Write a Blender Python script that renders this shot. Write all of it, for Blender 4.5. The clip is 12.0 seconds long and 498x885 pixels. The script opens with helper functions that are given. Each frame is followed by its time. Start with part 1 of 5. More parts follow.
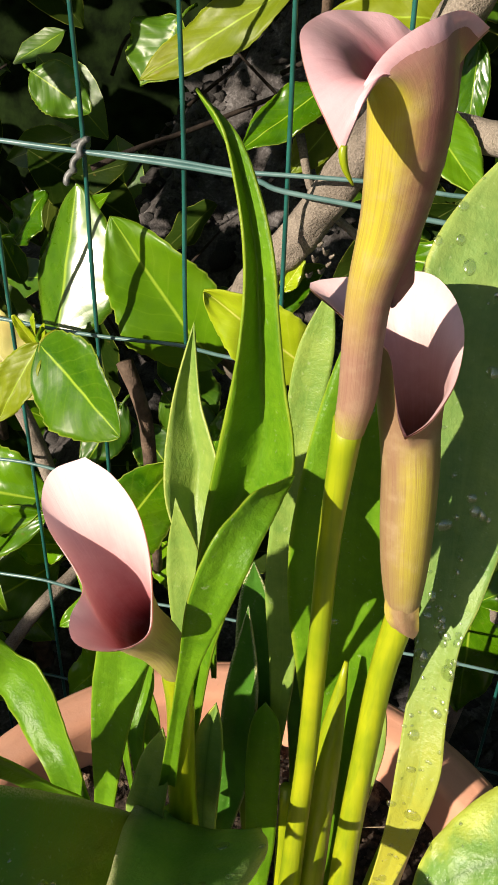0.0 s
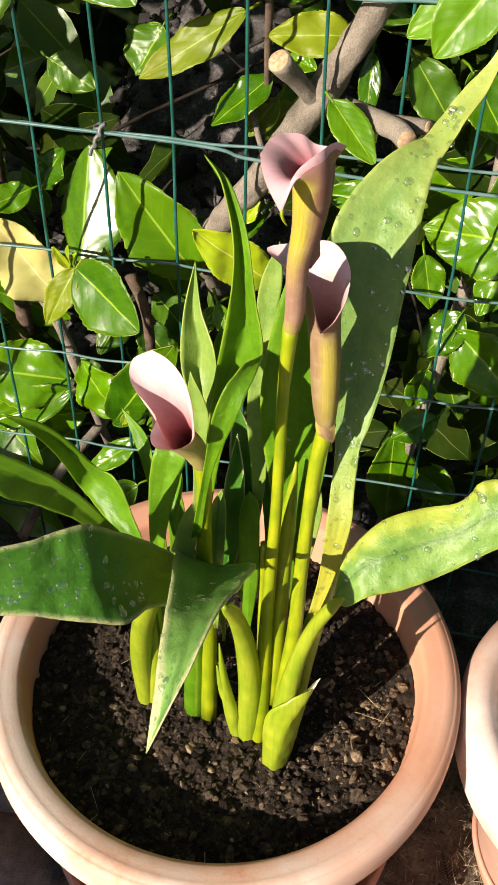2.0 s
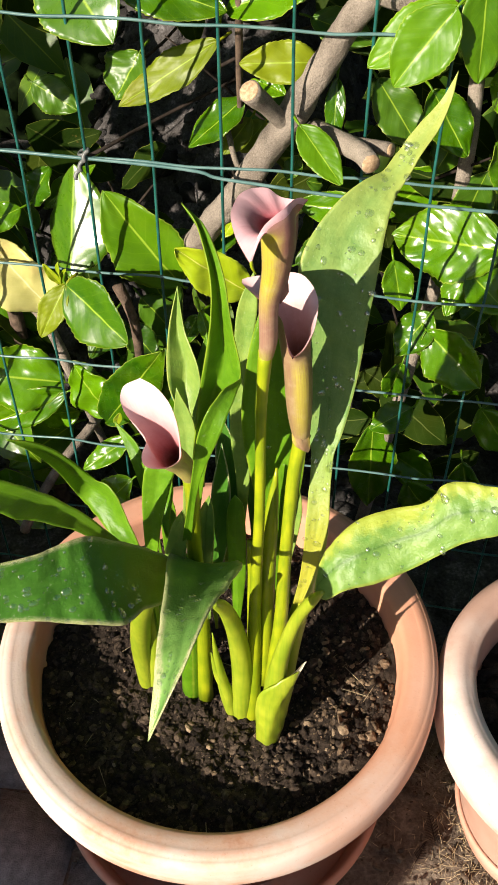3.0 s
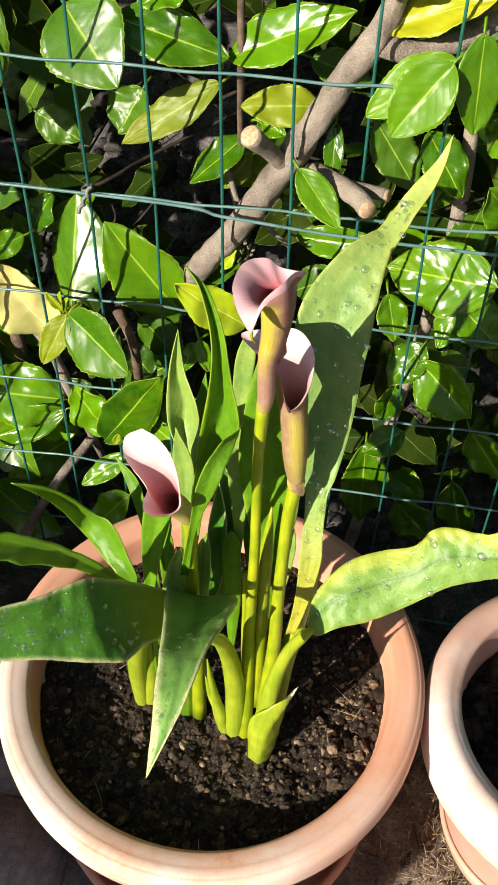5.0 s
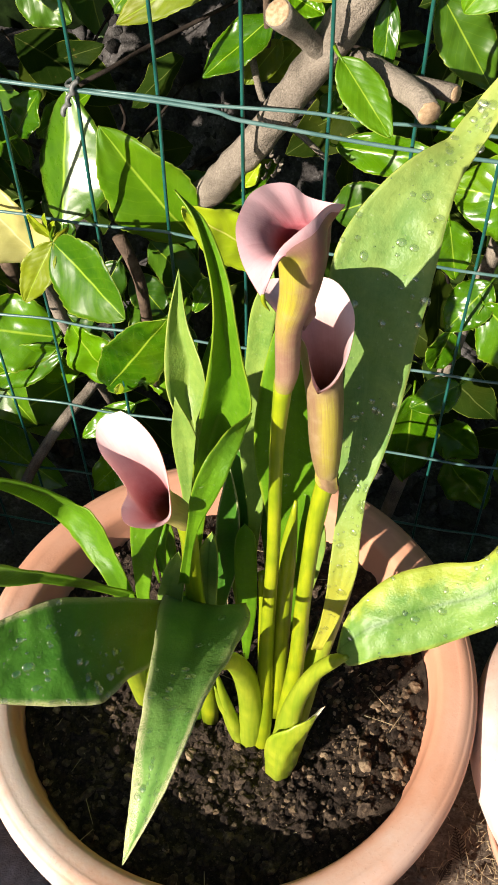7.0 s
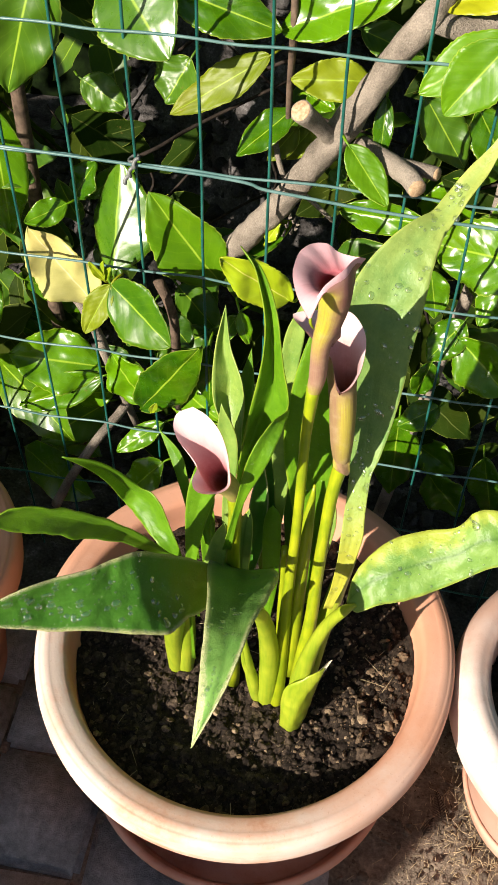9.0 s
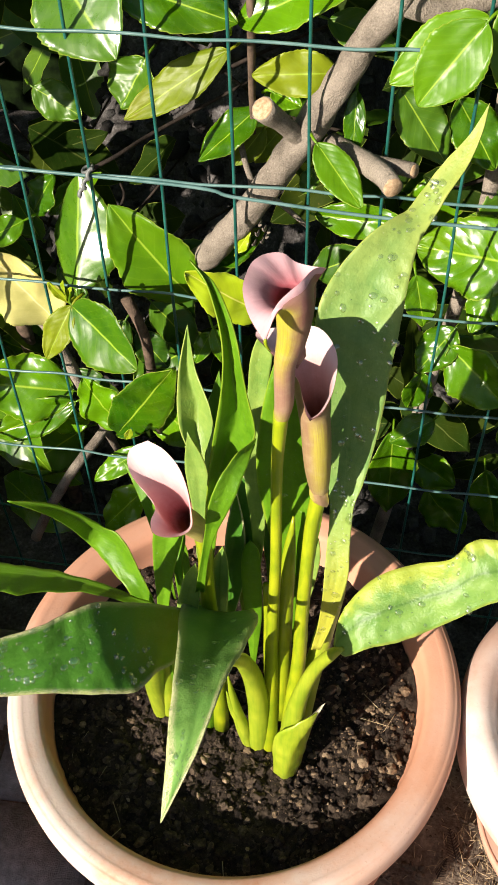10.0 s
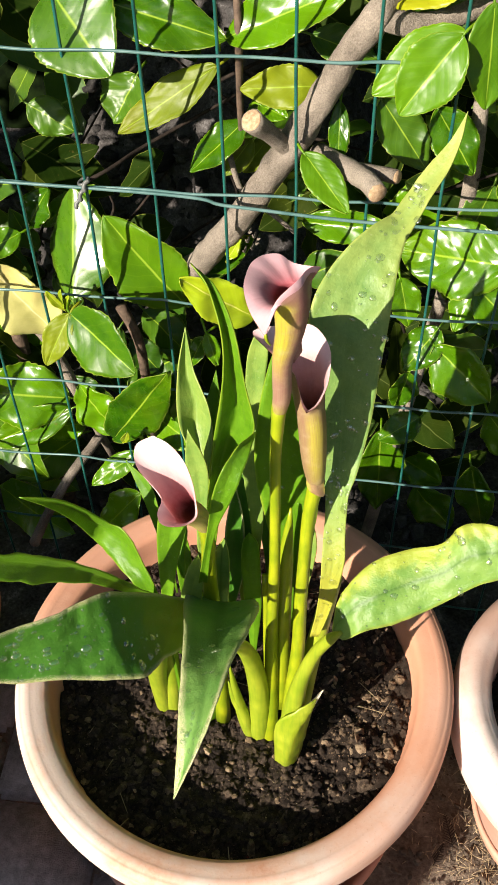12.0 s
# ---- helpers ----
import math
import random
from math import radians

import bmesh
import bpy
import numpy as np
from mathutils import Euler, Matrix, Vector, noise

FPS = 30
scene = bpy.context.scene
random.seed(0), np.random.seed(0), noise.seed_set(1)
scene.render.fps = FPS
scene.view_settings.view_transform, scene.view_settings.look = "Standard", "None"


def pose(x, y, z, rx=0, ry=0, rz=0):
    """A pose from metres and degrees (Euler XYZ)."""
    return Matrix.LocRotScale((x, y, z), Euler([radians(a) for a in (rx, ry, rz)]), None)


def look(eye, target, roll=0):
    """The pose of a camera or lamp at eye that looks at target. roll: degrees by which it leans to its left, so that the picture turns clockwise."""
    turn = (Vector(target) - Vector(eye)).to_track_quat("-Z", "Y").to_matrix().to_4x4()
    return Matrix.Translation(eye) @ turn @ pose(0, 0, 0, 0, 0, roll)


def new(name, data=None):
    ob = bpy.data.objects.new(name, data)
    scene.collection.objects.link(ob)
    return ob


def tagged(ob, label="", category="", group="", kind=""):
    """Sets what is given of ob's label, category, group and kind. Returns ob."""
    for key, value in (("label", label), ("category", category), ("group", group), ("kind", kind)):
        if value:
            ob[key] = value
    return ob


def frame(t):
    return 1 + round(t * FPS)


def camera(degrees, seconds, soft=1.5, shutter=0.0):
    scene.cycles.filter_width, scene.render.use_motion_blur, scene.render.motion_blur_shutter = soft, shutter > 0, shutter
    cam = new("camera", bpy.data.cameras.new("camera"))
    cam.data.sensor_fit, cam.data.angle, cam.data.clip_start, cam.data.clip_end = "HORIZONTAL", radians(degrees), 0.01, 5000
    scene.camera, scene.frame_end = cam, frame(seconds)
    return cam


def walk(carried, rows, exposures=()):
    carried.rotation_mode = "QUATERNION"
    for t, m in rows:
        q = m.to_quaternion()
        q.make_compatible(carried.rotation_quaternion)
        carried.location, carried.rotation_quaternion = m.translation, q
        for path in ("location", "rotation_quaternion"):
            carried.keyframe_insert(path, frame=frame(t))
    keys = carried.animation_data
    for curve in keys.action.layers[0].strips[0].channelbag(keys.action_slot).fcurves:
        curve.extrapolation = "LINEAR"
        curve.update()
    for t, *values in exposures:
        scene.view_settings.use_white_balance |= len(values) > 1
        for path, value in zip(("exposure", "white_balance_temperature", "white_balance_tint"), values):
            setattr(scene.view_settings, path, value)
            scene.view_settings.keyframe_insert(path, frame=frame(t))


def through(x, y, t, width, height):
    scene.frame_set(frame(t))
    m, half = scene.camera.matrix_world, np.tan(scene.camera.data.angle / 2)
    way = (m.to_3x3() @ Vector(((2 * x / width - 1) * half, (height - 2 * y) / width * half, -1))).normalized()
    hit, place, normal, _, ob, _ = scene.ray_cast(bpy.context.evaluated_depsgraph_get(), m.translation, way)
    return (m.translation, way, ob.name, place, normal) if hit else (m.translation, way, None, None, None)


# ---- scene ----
# ---- camera and its path ----
cam = camera(28.0, 12.0, soft=1.6)
PATH = [
    (0.0, look((0.0584, -0.2226, 0.7765), (-0.0830, 0.3956, 0.2852), 1.52)),
    (0.5, look((0.0748, -0.2670, 0.8042), (-0.0625, 0.3492, 0.3063), -0.29)),
    (1.0, look((0.0784, -0.3094, 0.8279), (-0.0376, 0.2871, 0.3009), 0.31)),
    (1.5, look((0.0769, -0.3492, 0.8792), (-0.0317, 0.2392, 0.3425), 1.20)),
    (2.0, look((0.0803, -0.3949, 0.9230), (-0.0121, 0.1655, 0.3577), 1.18)),
    (2.5, look((0.0888, -0.4063, 0.9601), (0.0007, 0.1441, 0.3810), 0.19)),
    (3.0, look((0.0889, -0.4098, 0.9773), (0.0047, 0.1341, 0.3897), -0.31)),
    (5.0, look((0.0841, -0.3961, 1.0186), (0.0077, 0.1360, 0.4198), 0.93)),
    (5.5, look((0.0807, -0.3512, 0.9938), (0.0159, 0.1670, 0.3805), 1.38)),
    (6.0, look((0.0808, -0.2845, 0.9476), (-0.0148, 0.1983, 0.3040), -0.42)),
    (6.5, look((0.0782, -0.2549, 0.9159), (-0.0242, 0.2122, 0.2652), -1.29)),
    (8.5, look((0.0700, -0.4035, 1.0420), (-0.0023, 0.1036, 0.4197), 1.52)),
    (9.0, look((0.0638, -0.3942, 1.0306), (-0.0194, 0.1119, 0.4084), 1.37)),
    (9.5, look((0.0717, -0.3582, 0.9965), (-0.0148, 0.1445, 0.3722), 0.34)),
    (10.0, look((0.0800, -0.3445, 0.9944), (-0.0127, 0.1656, 0.3765), -1.77)),
    (10.5, look((0.0754, -0.3551, 0.9959), (-0.0199, 0.1562, 0.3808), -3.60)),
    (11.0, look((0.0721, -0.3625, 1.0043), (-0.0132, 0.1541, 0.3913), -2.42)),
    (11.5, look((0.0726, -0.3682, 1.0070), (-0.0112, 0.1473, 0.3926), -1.96)),
    (12.0, look((0.0752, -0.3708, 1.0089), (-0.0048, 0.1483, 0.3978), -1.93)),
]
walk(cam, PATH, exposures=[(0.0, 0.77, 7050, 14), (1.0, 0.85, 7050, 14), (2.5, 0.95, 6900, 13), (5.0, 1.00, 6750, 12), (12.0, 1.02, 6750, 12)])

# ---- light ----
SUN_DIR = Vector((-0.55, -0.74, 0.43)).normalized()
world = bpy.data.worlds.new("sky")
scene.world = world
world.use_nodes = True
wn = world.node_tree.nodes
sky = wn.new("ShaderNodeTexSky")
sky.sky_type = "NISHITA"
sky.sun_disc = False
sky.sun_elevation = math.asin(SUN_DIR.z)
sky.sun_rotation = math.atan2(SUN_DIR.x, SUN_DIR.y)
wn["Background"].inputs[1].default_value = 0.05
world.node_tree.links.new(sky.outputs[0], wn["Background"].inputs[0])
sun_data = bpy.data.lights.new("sun", "SUN")
sun_data.energy = 5.0
sun_data.angle = radians(0.55)
sun_data.color = (1.0, 0.915, 0.80)
sun = new("sun", sun_data)
sun.matrix_world = look(SUN_DIR * 4, (0, 0, 0))


# ---- materials ----
class Nodes:
    """A short way to wire a material."""

    def __init__(self, name):
        self.mat = bpy.data.materials.new(name)
        self.mat.use_nodes = True
        self.t = self.mat.node_tree
        self.bsdf = self.t.nodes["Principled BSDF"]
        self.out = self.t.nodes["Material Output"]

    def add(self, kind, **props):
        n = self.t.nodes.new("ShaderNode" + kind)
        for k, v in props.items():
            if k == "blend_type":
                n.blend_type = v
            elif k == "data_type":
                n.data_type = v
            elif k == "operation":
                n.operation = v
            elif k == "feature":
                n.feature = v
        return n

    def link(self, a, b):
        self.t.links.new(a, b)

    def noise(self, coord, scale, detail=4.0, rough=0.55):
        n = self.add("TexNoise")
        n.inputs["Scale"].default_value = scale
        n.inputs["Detail"].default_value = detail
        n.inputs["Roughness"].default_value = rough
        if coord is not None:
            self.link(coord, n.inputs["Vector"])
        return n.outputs["Fac"]

    def scaled(self, coord, sx, sy, sz):
        m = self.add("Mapping")
        m.inputs["Scale"].default_value = (sx, sy, sz)
        self.link(coord, m.inputs["Vector"])
        return m.outputs[0]

    def ramp(self, fac, *stops):
        r = self.add("ValToRGB")
        e = r.color_ramp.elements
        while len(e) < len(stops):
            e.new(0.5)
        for el, (p, c) in zip(e, stops):
            el.position = p
            el.color = (*c, 1) if len(c) == 3 else c
        self.link(fac, r.inputs[0])
        return r.outputs[0]

    def mix(self, fac, a, b, blend="MIX"):
        m = self.add("Mix", data_type="RGBA", blend_type=blend)
        for sock, v in ((m.inputs[0], fac), (m.inputs[6], a), (m.inputs[7], b)):
            if isinstance(v, (int, float)):
                sock.default_value = v
            elif isinstance(v, tuple):
                sock.default_value = (*v, 1)
            else:
                self.link(v, sock)
        return m.outputs[2]

    def math(self, op, a, b=0.0):
        m = self.add("Math", operation=op)
        for sock, v in ((m.inputs[0], a), (m.inputs[1], b)):
            if isinstance(v, (int, float)):
                sock.default_value = v
            else:
                self.link(v, sock)
        return m.outputs[0]

    def bump(self, height, strength, distance=0.001):
        b = self.add("Bump")
        b.inputs["Strength"].default_value = strength
        b.inputs["Distance"].default_value = distance
        self.link(height, b.inputs["Height"])
        self.link(b.outputs[0], self.bsdf.inputs["Normal"])
        return b.outputs[0]

    def set(self, color=None, rough=None, metal=None, spec=None):
        for key, v in (("Base Color", color), ("Roughness", rough), ("Metallic", metal), ("Specular IOR Level", spec)):
            if v is None:
                continue
            if isinstance(v, (int, float)):
                self.bsdf.inputs[key].default_value = v
            elif isinstance(v, tuple):
                self.bsdf.inputs[key].default_value = (*v, 1)
            else:
                self.link(v, self.bsdf.inputs[key])

    def translucent(self, color, amount, normal=None):
        tr = self.add("BsdfTranslucent")
        if isinstance(color, tuple):
            tr.inputs[0].default_value = (*color, 1)
        else:
            self.link(color, tr.inputs[0])
        if normal is not None:
            self.link(normal, tr.inputs["Normal"])
        ms = self.add("MixShader")
        ms.inputs[0].default_value = amount
        self.link(self.bsdf.outputs[0], ms.inputs[1])
        self.link(tr.outputs[0], ms.inputs[2])
        self.link(ms.outputs[0], self.out.inputs[0])


def obj_coord(n):
    return n.add("TexCoord").outputs["Object"]


def uv_parts(n):
    tc = n.add("TexCoord")
    sep = n.add("SeparateXYZ")
    n.link(tc.outputs["UV"], sep.inputs[0])
    return tc.outputs["UV"], sep.outputs[0], sep.outputs[1]


def calla_leaf_material(name, dark, light, edge, through_color, amount=0.28, margin=0.44, speckle=0.0, yellow=0.0, foot_yellow=0.0, tip_spread=0.10, sheen=0.5, keel=0.0, tip=0.0):
    """A calla leaf: fine veins that sweep out of the midrib, a pale margin, small flecks; speckle and yellow are its ageing."""
    n = Nodes(name)
    uv, u, v = uv_parts(n)
    oc = obj_coord(n)
    au = n.math("ABSOLUTE", n.math("SUBTRACT", u, 0.5))
    slant = n.math("ADD", n.math("MULTIPLY", v, 46.0), n.math("MULTIPLY", au, -34.0))
    comb = n.add("CombineXYZ")
    n.link(slant, comb.inputs[0])
    n.link(n.math("MULTIPLY", au, 3.0), comb.inputs[1])
    veins = n.noise(comb.outputs[0], 1.6, 3.0)
    blotch = n.math("ADD", n.math("MULTIPLY", n.noise(oc, 55.0, 6.0, 0.68), 0.75), n.math("MULTIPLY", n.noise(oc, 420.0, 3.0, 0.6), 0.25))
    fleck = n.noise(oc, 520.0, 2.0)
    c = n.ramp(blotch, (0.30, dark), (0.70, light))
    c = n.mix(n.math("MULTIPLY", n.ramp(veins, (0.42, (0, 0, 0)), (0.62, (1, 1, 1))), 0.16), c, light)
    if yellow:
        patch = n.math("ADD", n.math("SUBTRACT", 0.42, u), n.math("MULTIPLY", n.math("SUBTRACT", n.noise(oc, 70.0, 5.0, 0.65), 0.5), 1.1))
        c = n.mix(n.math("MULTIPLY", n.ramp(patch, (0.05, (0, 0, 0)), (0.30, (1, 1, 1))), yellow), c, (0.54, 0.54, 0.055))
    if foot_yellow:
        low = n.math("ADD", n.math("MULTIPLY", v, 1.0), n.math("MULTIPLY", n.math("SUBTRACT", blotch, 0.5), 0.25))
        c = n.mix(n.math("MULTIPLY", n.ramp(low, (0.08, (1, 1, 1)), (0.30, (0, 0, 0))), foot_yellow), c, (0.42, 0.40, 0.04))
    if tip:
        high = n.math("ADD", n.math("ADD", v, n.math("MULTIPLY", au, 0.30)), n.math("MULTIPLY", n.math("SUBTRACT", blotch, 0.5), 0.12))
        c = n.mix(n.math("MULTIPLY", n.ramp(high, (0.62, (0, 0, 0)), (0.98, (1, 1, 1))), tip), c, (0.46, 0.46, 0.09))
    rib = n.ramp(au, (0.0, (1, 1, 1)), (0.03, (0, 0, 0)))
    c = n.mix(n.math("MULTIPLY", rib, 0.6 if yellow else 0.3), c, (dark[0] * 0.6, dark[1] * 0.6, dark[2] * 0.6) if yellow else light)
    if keel:
        c = n.mix(n.math("MULTIPLY", n.ramp(au, (0.02, (1, 1, 1)), (0.13, (0, 0, 0))), keel), c, (dark[0] * 0.4, dark[1] * 0.5, dark[2] * 0.4))
    em = n.math("ADD", au, n.math("MULTIPLY", n.math("SUBTRACT", n.noise(oc, 60.0), 0.5), 0.08))
    c = n.mix(n.math("MULTIPLY", n.ramp(em, (margin, (0, 0, 0)), (0.505, (1, 1, 1))), 0.42), c, edge)
    if speckle:
        grow = n.math("ADD", au, n.math("MULTIPLY", n.math("POWER", v, 3.0), tip_spread))
        dots = n.ramp(n.noise(oc, 2100.0, 2.0), (0.45, (0, 0, 0)), (0.56, (1, 1, 1)))
        c = n.mix(n.math("MULTIPLY", n.math("MULTIPLY", n.ramp(grow, (0.43, (0, 0, 0)), (0.53, (1, 1, 1))), dots), speckle), c, (0.66, 0.60, 0.38))
    c = n.mix(n.math("MULTIPLY", n.ramp(fleck, (0.66, (0, 0, 0)), (0.74, (1, 1, 1))), 0.22), c, (0.5, 0.55, 0.35))
    n.set(color=c, rough=n.ramp(blotch, (0.2, (0.34,) * 3), (0.8, (0.48,) * 3)), spec=sheen)
    h = n.math("ADD", n.math("MULTIPLY", veins, 0.08), n.math("ADD", n.math("MULTIPLY", n.noise(oc, 900.0, 2.0), 0.16), n.math("MULTIPLY", blotch, 1.5)))
    n.bump(h, 0.55, 0.0013)
    n.translucent(through_color, amount)
    return n.mat


M_LEAF = calla_leaf_material("calla_leaf", (0.044, 0.155, 0.005), (0.150, 0.325, 0.012), (0.44, 0.52, 0.05), (0.38, 0.60, 0.02), 0.26, 0.47, sheen=0.35)
M_LEAF_PALE = calla_leaf_material("calla_leaf_pale", (0.105, 0.230, 0.040), (0.265, 0.370, 0.072), (0.50, 0.52, 0.10), (0.24, 0.44, 0.03), 0.15, 0.475, sheen=0.3)
M_LEAF_TALL = calla_leaf_material("calla_leaf_tall", (0.085, 0.205, 0.050), (0.230, 0.345, 0.090), (0.50, 0.52, 0.10), (0.26, 0.46, 0.03), 0.12, 0.475, foot_yellow=0.85, sheen=0.22, tip=0.45)
M_LEAF_DARK = calla_leaf_material("calla_leaf_dark", (0.025, 0.115, 0.009), (0.072, 0.215, 0.022), (0.60, 0.54, 0.22), (0.26, 0.46, 0.03), 0.18, 0.45, 0.95, 0.0, 0.40, sheen=0.3)
M_LEAF_FRONT = calla_leaf_material("calla_leaf_pale_tipped", (0.070, 0.215, 0.040), (0.200, 0.365, 0.085), (0.66, 0.64, 0.30), (0.26, 0.44, 0.03), 0.14, 0.36, 0.95, 0.0, 0.0, 0.46, sheen=0.42, keel=0.45)
M_LEAF_AGED = calla_leaf_material("calla_leaf_yellowing", (0.085, 0.220, 0.034), (0.22, 0.35, 0.075), (0.50, 0.52, 0.08), (0.36, 0.48, 0.03), 0.15, 0.45, 0.0, 0.42, sheen=0.3, keel=0.35)


def stem_material(name, low, high, streak):
    n = Nodes(name)
    oc = obj_coord(n)
    long_grain = n.noise(n.scaled(oc, 420, 420, 14), 1.0, 3.0)
    blotch = n.noise(oc, 45.0, 3.0)
    c = n.ramp(blotch, (0.3, low), (0.7, high))
    c = n.mix(n.math("MULTIPLY", n.ramp(long_grain, (0.45, (0, 0, 0)), (0.65, (1, 1, 1))), 0.5), c, streak)
    n.set(color=c, rough=0.34, spec=0.5)
    n.bump(long_grain, 0.2, 0.0008)
    n.translucent((0.40, 0.48, 0.03), 0.08)
    return n.mat


M_STEM = stem_material("calla_stem", (0.20, 0.28, 0.008), (0.36, 0.40, 0.012), (0.14, 0.23, 0.008))
M_SHEATH = stem_material("calla_sheath", (0.22, 0.31, 0.014), (0.36, 0.42, 0.030), (0.15, 0.26, 0.016))
M_CUT = stem_material("dry_sheath_tip", (0.62, 0.56, 0.36), (0.75, 0.70, 0.52), (0.55, 0.48, 0.26))


def spathe_material(name, inner_deep, inner_mid, inner_rim, outer_low, outer_mid, outer_rim, side, front=0.30, flank=(0.36, 0.165, 0.145), band=(0.10, 0.22), span=(0.22, 0.44, 0.80, 0.93), stripe=(0.52, 0.46, 0.05), spread=(0.60, 0.80, 0.94)):
    """Pink spathe: v runs from the tube's foot to the rim; u goes round it. A yellow stripe of that band of u and span of v runs up the outside."""
    n = Nodes(name)
    uv, u, v = uv_parts(n)
    oc = obj_coord(n)
    comb = n.add("CombineXYZ")
    n.link(n.math("MULTIPLY", u, 60.0), comb.inputs[0])
    n.link(n.math("MULTIPLY", v, 2.2), comb.inputs[1])
    streak = n.noise(comb.outputs[0], 1.3, 5.0, 0.65)
    mottle = n.noise(oc, 170.0, 5.0, 0.66)
    vv = n.math("ADD", v, n.math("MULTIPLY", n.math("SUBTRACT", streak, 0.5), 0.16 if side == "inner" else 0.05))
    if side == "inner":
        c = n.ramp(vv, (0.40, inner_deep), (spread[0], inner_mid), (spread[1], tuple(0.5 * (a + b) for a, b in zip(inner_mid, inner_rim))), (spread[2], inner_rim))
        c = n.mix(n.math("MULTIPLY", n.ramp(streak, (0.40, (0, 0, 0)), (0.68, (1, 1, 1))), 0.10), c, (0.36, 0.085, 0.11))
        c = n.mix(n.math("MULTIPLY", n.ramp(mottle, (0.45, (0, 0, 0)), (0.66, (1, 1, 1))), 0.18), c, inner_rim)
    else:
        c = n.ramp(vv, (0.02, outer_low), (0.10, outer_mid), (0.70, flank), (0.97, outer_rim))
        near = n.math("ABSOLUTE", n.math("SUBTRACT", u, front))
        wrap = n.math("ADD", n.math("MINIMUM", near, n.math("SUBTRACT", 1.0, near)), n.math("MULTIPLY", n.math("SUBTRACT", n.noise(oc, 110.0, 4.0), 0.5), 0.14))
        c = n.mix(n.math("MULTIPLY", n.ramp(wrap, (band[0], (0, 0, 0)), (band[1] + 0.12, (1, 1, 1))), 0.7), c, flank)
        along = n.ramp(vv, (span[0], (0, 0, 0)), (span[1], (1, 1, 1)), (span[2], (1, 1, 1)), (span[3], (0, 0, 0)))
        c = n.mix(n.math("MULTIPLY", n.ramp(wrap, (band[0], (1, 1, 1)), (band[1], (0, 0, 0))), along), c, stripe)
        c = n.mix(n.math("MULTIPLY", n.math("MULTIPLY", n.ramp(streak, (0.42, (0, 0, 0)), (0.66, (1, 1, 1))), n.ramp(v, (0.55, (1, 1, 1)), (0.78, (0.15,) * 3))), 0.46), c, (0.20, 0.085, 0.07))
        c = n.mix(n.math("MULTIPLY", n.ramp(mottle, (0.48, (0, 0, 0)), (0.68, (1, 1, 1))), 0.26), c, (0.52, 0.42, 0.26))
    n.set(color=c, rough=n.ramp(mottle, (0.3, (0.36,) * 3), (0.7, (0.52,) * 3)), spec=0.4)
    n.bump(n.math("ADD", n.math("MULTIPLY", streak, 0.4), n.math("MULTIPLY", mottle, 0.7)), 0.30, 0.0009)
    if side == "inner":
        n.translucent((0.80, 0.34, 0.31), 0.22)
    else:
        n.translucent((0.60, 0.32, 0.14), 0.12)
    return n.mat


PINK = ((0.10, 0.012, 0.03), (0.48, 0.155, 0.175), (0.84, 0.64, 0.64), (0.36, 0.33, 0.07), (0.36, 0.225, 0.15), (0.46, 0.24, 0.21))
M_SP_IN = spathe_material("spathe_inside", *PINK, "inner")
# Rose inside; deeper middle and whiter rim also paint inner shade and sunlit lip.
M_SP_ROSE = spathe_material("spathe_inside_rose_lit_lip", (0.10, 0.012, 0.03), (0.42, 0.100, 0.125), (0.84, 0.54, 0.575), *PINK[3:], "inner", spread=(0.74, 0.86, 0.96))
# Darker copy of the inside: shade within the rolled spathe is put into its colour.
M_SP_SHADED = spathe_material("spathe_inside_shaded", (0.10, 0.034, 0.026), (0.30, 0.140, 0.100), (0.80, 0.57, 0.58), *PINK[3:], "inner")
M_SP_OUT = spathe_material("spathe_outside", *PINK, "outer", 0.44, (0.30, 0.135, 0.115))
M_SP_EDGE = spathe_material("spathe_edge", *PINK[:3], (0.22, 0.12, 0.095), (0.24, 0.115, 0.10), (0.26, 0.12, 0.11), "outer", 0.58, (0.30, 0.13, 0.125), band=(0.0, 0.01), span=(0.96, 0.97, 0.98, 0.99))
M_SP_ROLLED = spathe_material("spathe_outside_rolled", *PINK[:3], (0.30, 0.22, 0.12), (0.34, 0.27, 0.075), (0.28, 0.15, 0.115), "outer", 0.05, (0.27, 0.175, 0.10), band=(0.06, 0.20), span=(0.06, 0.22, 0.50, 0.70), stripe=(0.44, 0.38, 0.06))
M_SP_CREAM = spathe_material("spathe_outside_cream", *PINK[:3], (0.26, 0.27, 0.05), (0.40, 0.34, 0.10), (0.74, 0.60, 0.46), "outer", 0.5, (0.48, 0.38, 0.20), band=(0.2, 0.5), span=(0.05, 0.2, 0.5, 0.8), stripe=(0.42, 0.38, 0.10))


def laurel_material(name, dark, light, through_color, rib=(0.34, 0.50, 0.04), rough=0.19, sheen=0.42, quilt=0.06, through=0.22, relief=0.7):
    """Glossy laurel leaf with a pale midrib, curved side veins, a thin pale margin, fine netting and puckers between the veins."""
    n = Nodes(name)
    uv, u, v = uv_parts(n)
    info = n.add("ObjectInfo")
    oc = obj_coord(n)
    au = n.math("ABSOLUTE", n.math("SUBTRACT", u, 0.5))
    ph = n.math("SUBTRACT", n.math("MULTIPLY", v, 8.0), n.math("ADD", n.math("MULTIPLY", au, 5.0), n.math("MULTIPLY", n.noise(oc, 45.0, 2.0), 0.7)))
    tri = n.math("ABSOLUTE", n.math("SUBTRACT", n.math("FRACT", ph), 0.5))
    side_vein = n.ramp(tri, (0.0, (1, 1, 1)), (0.06, (0, 0, 0)))
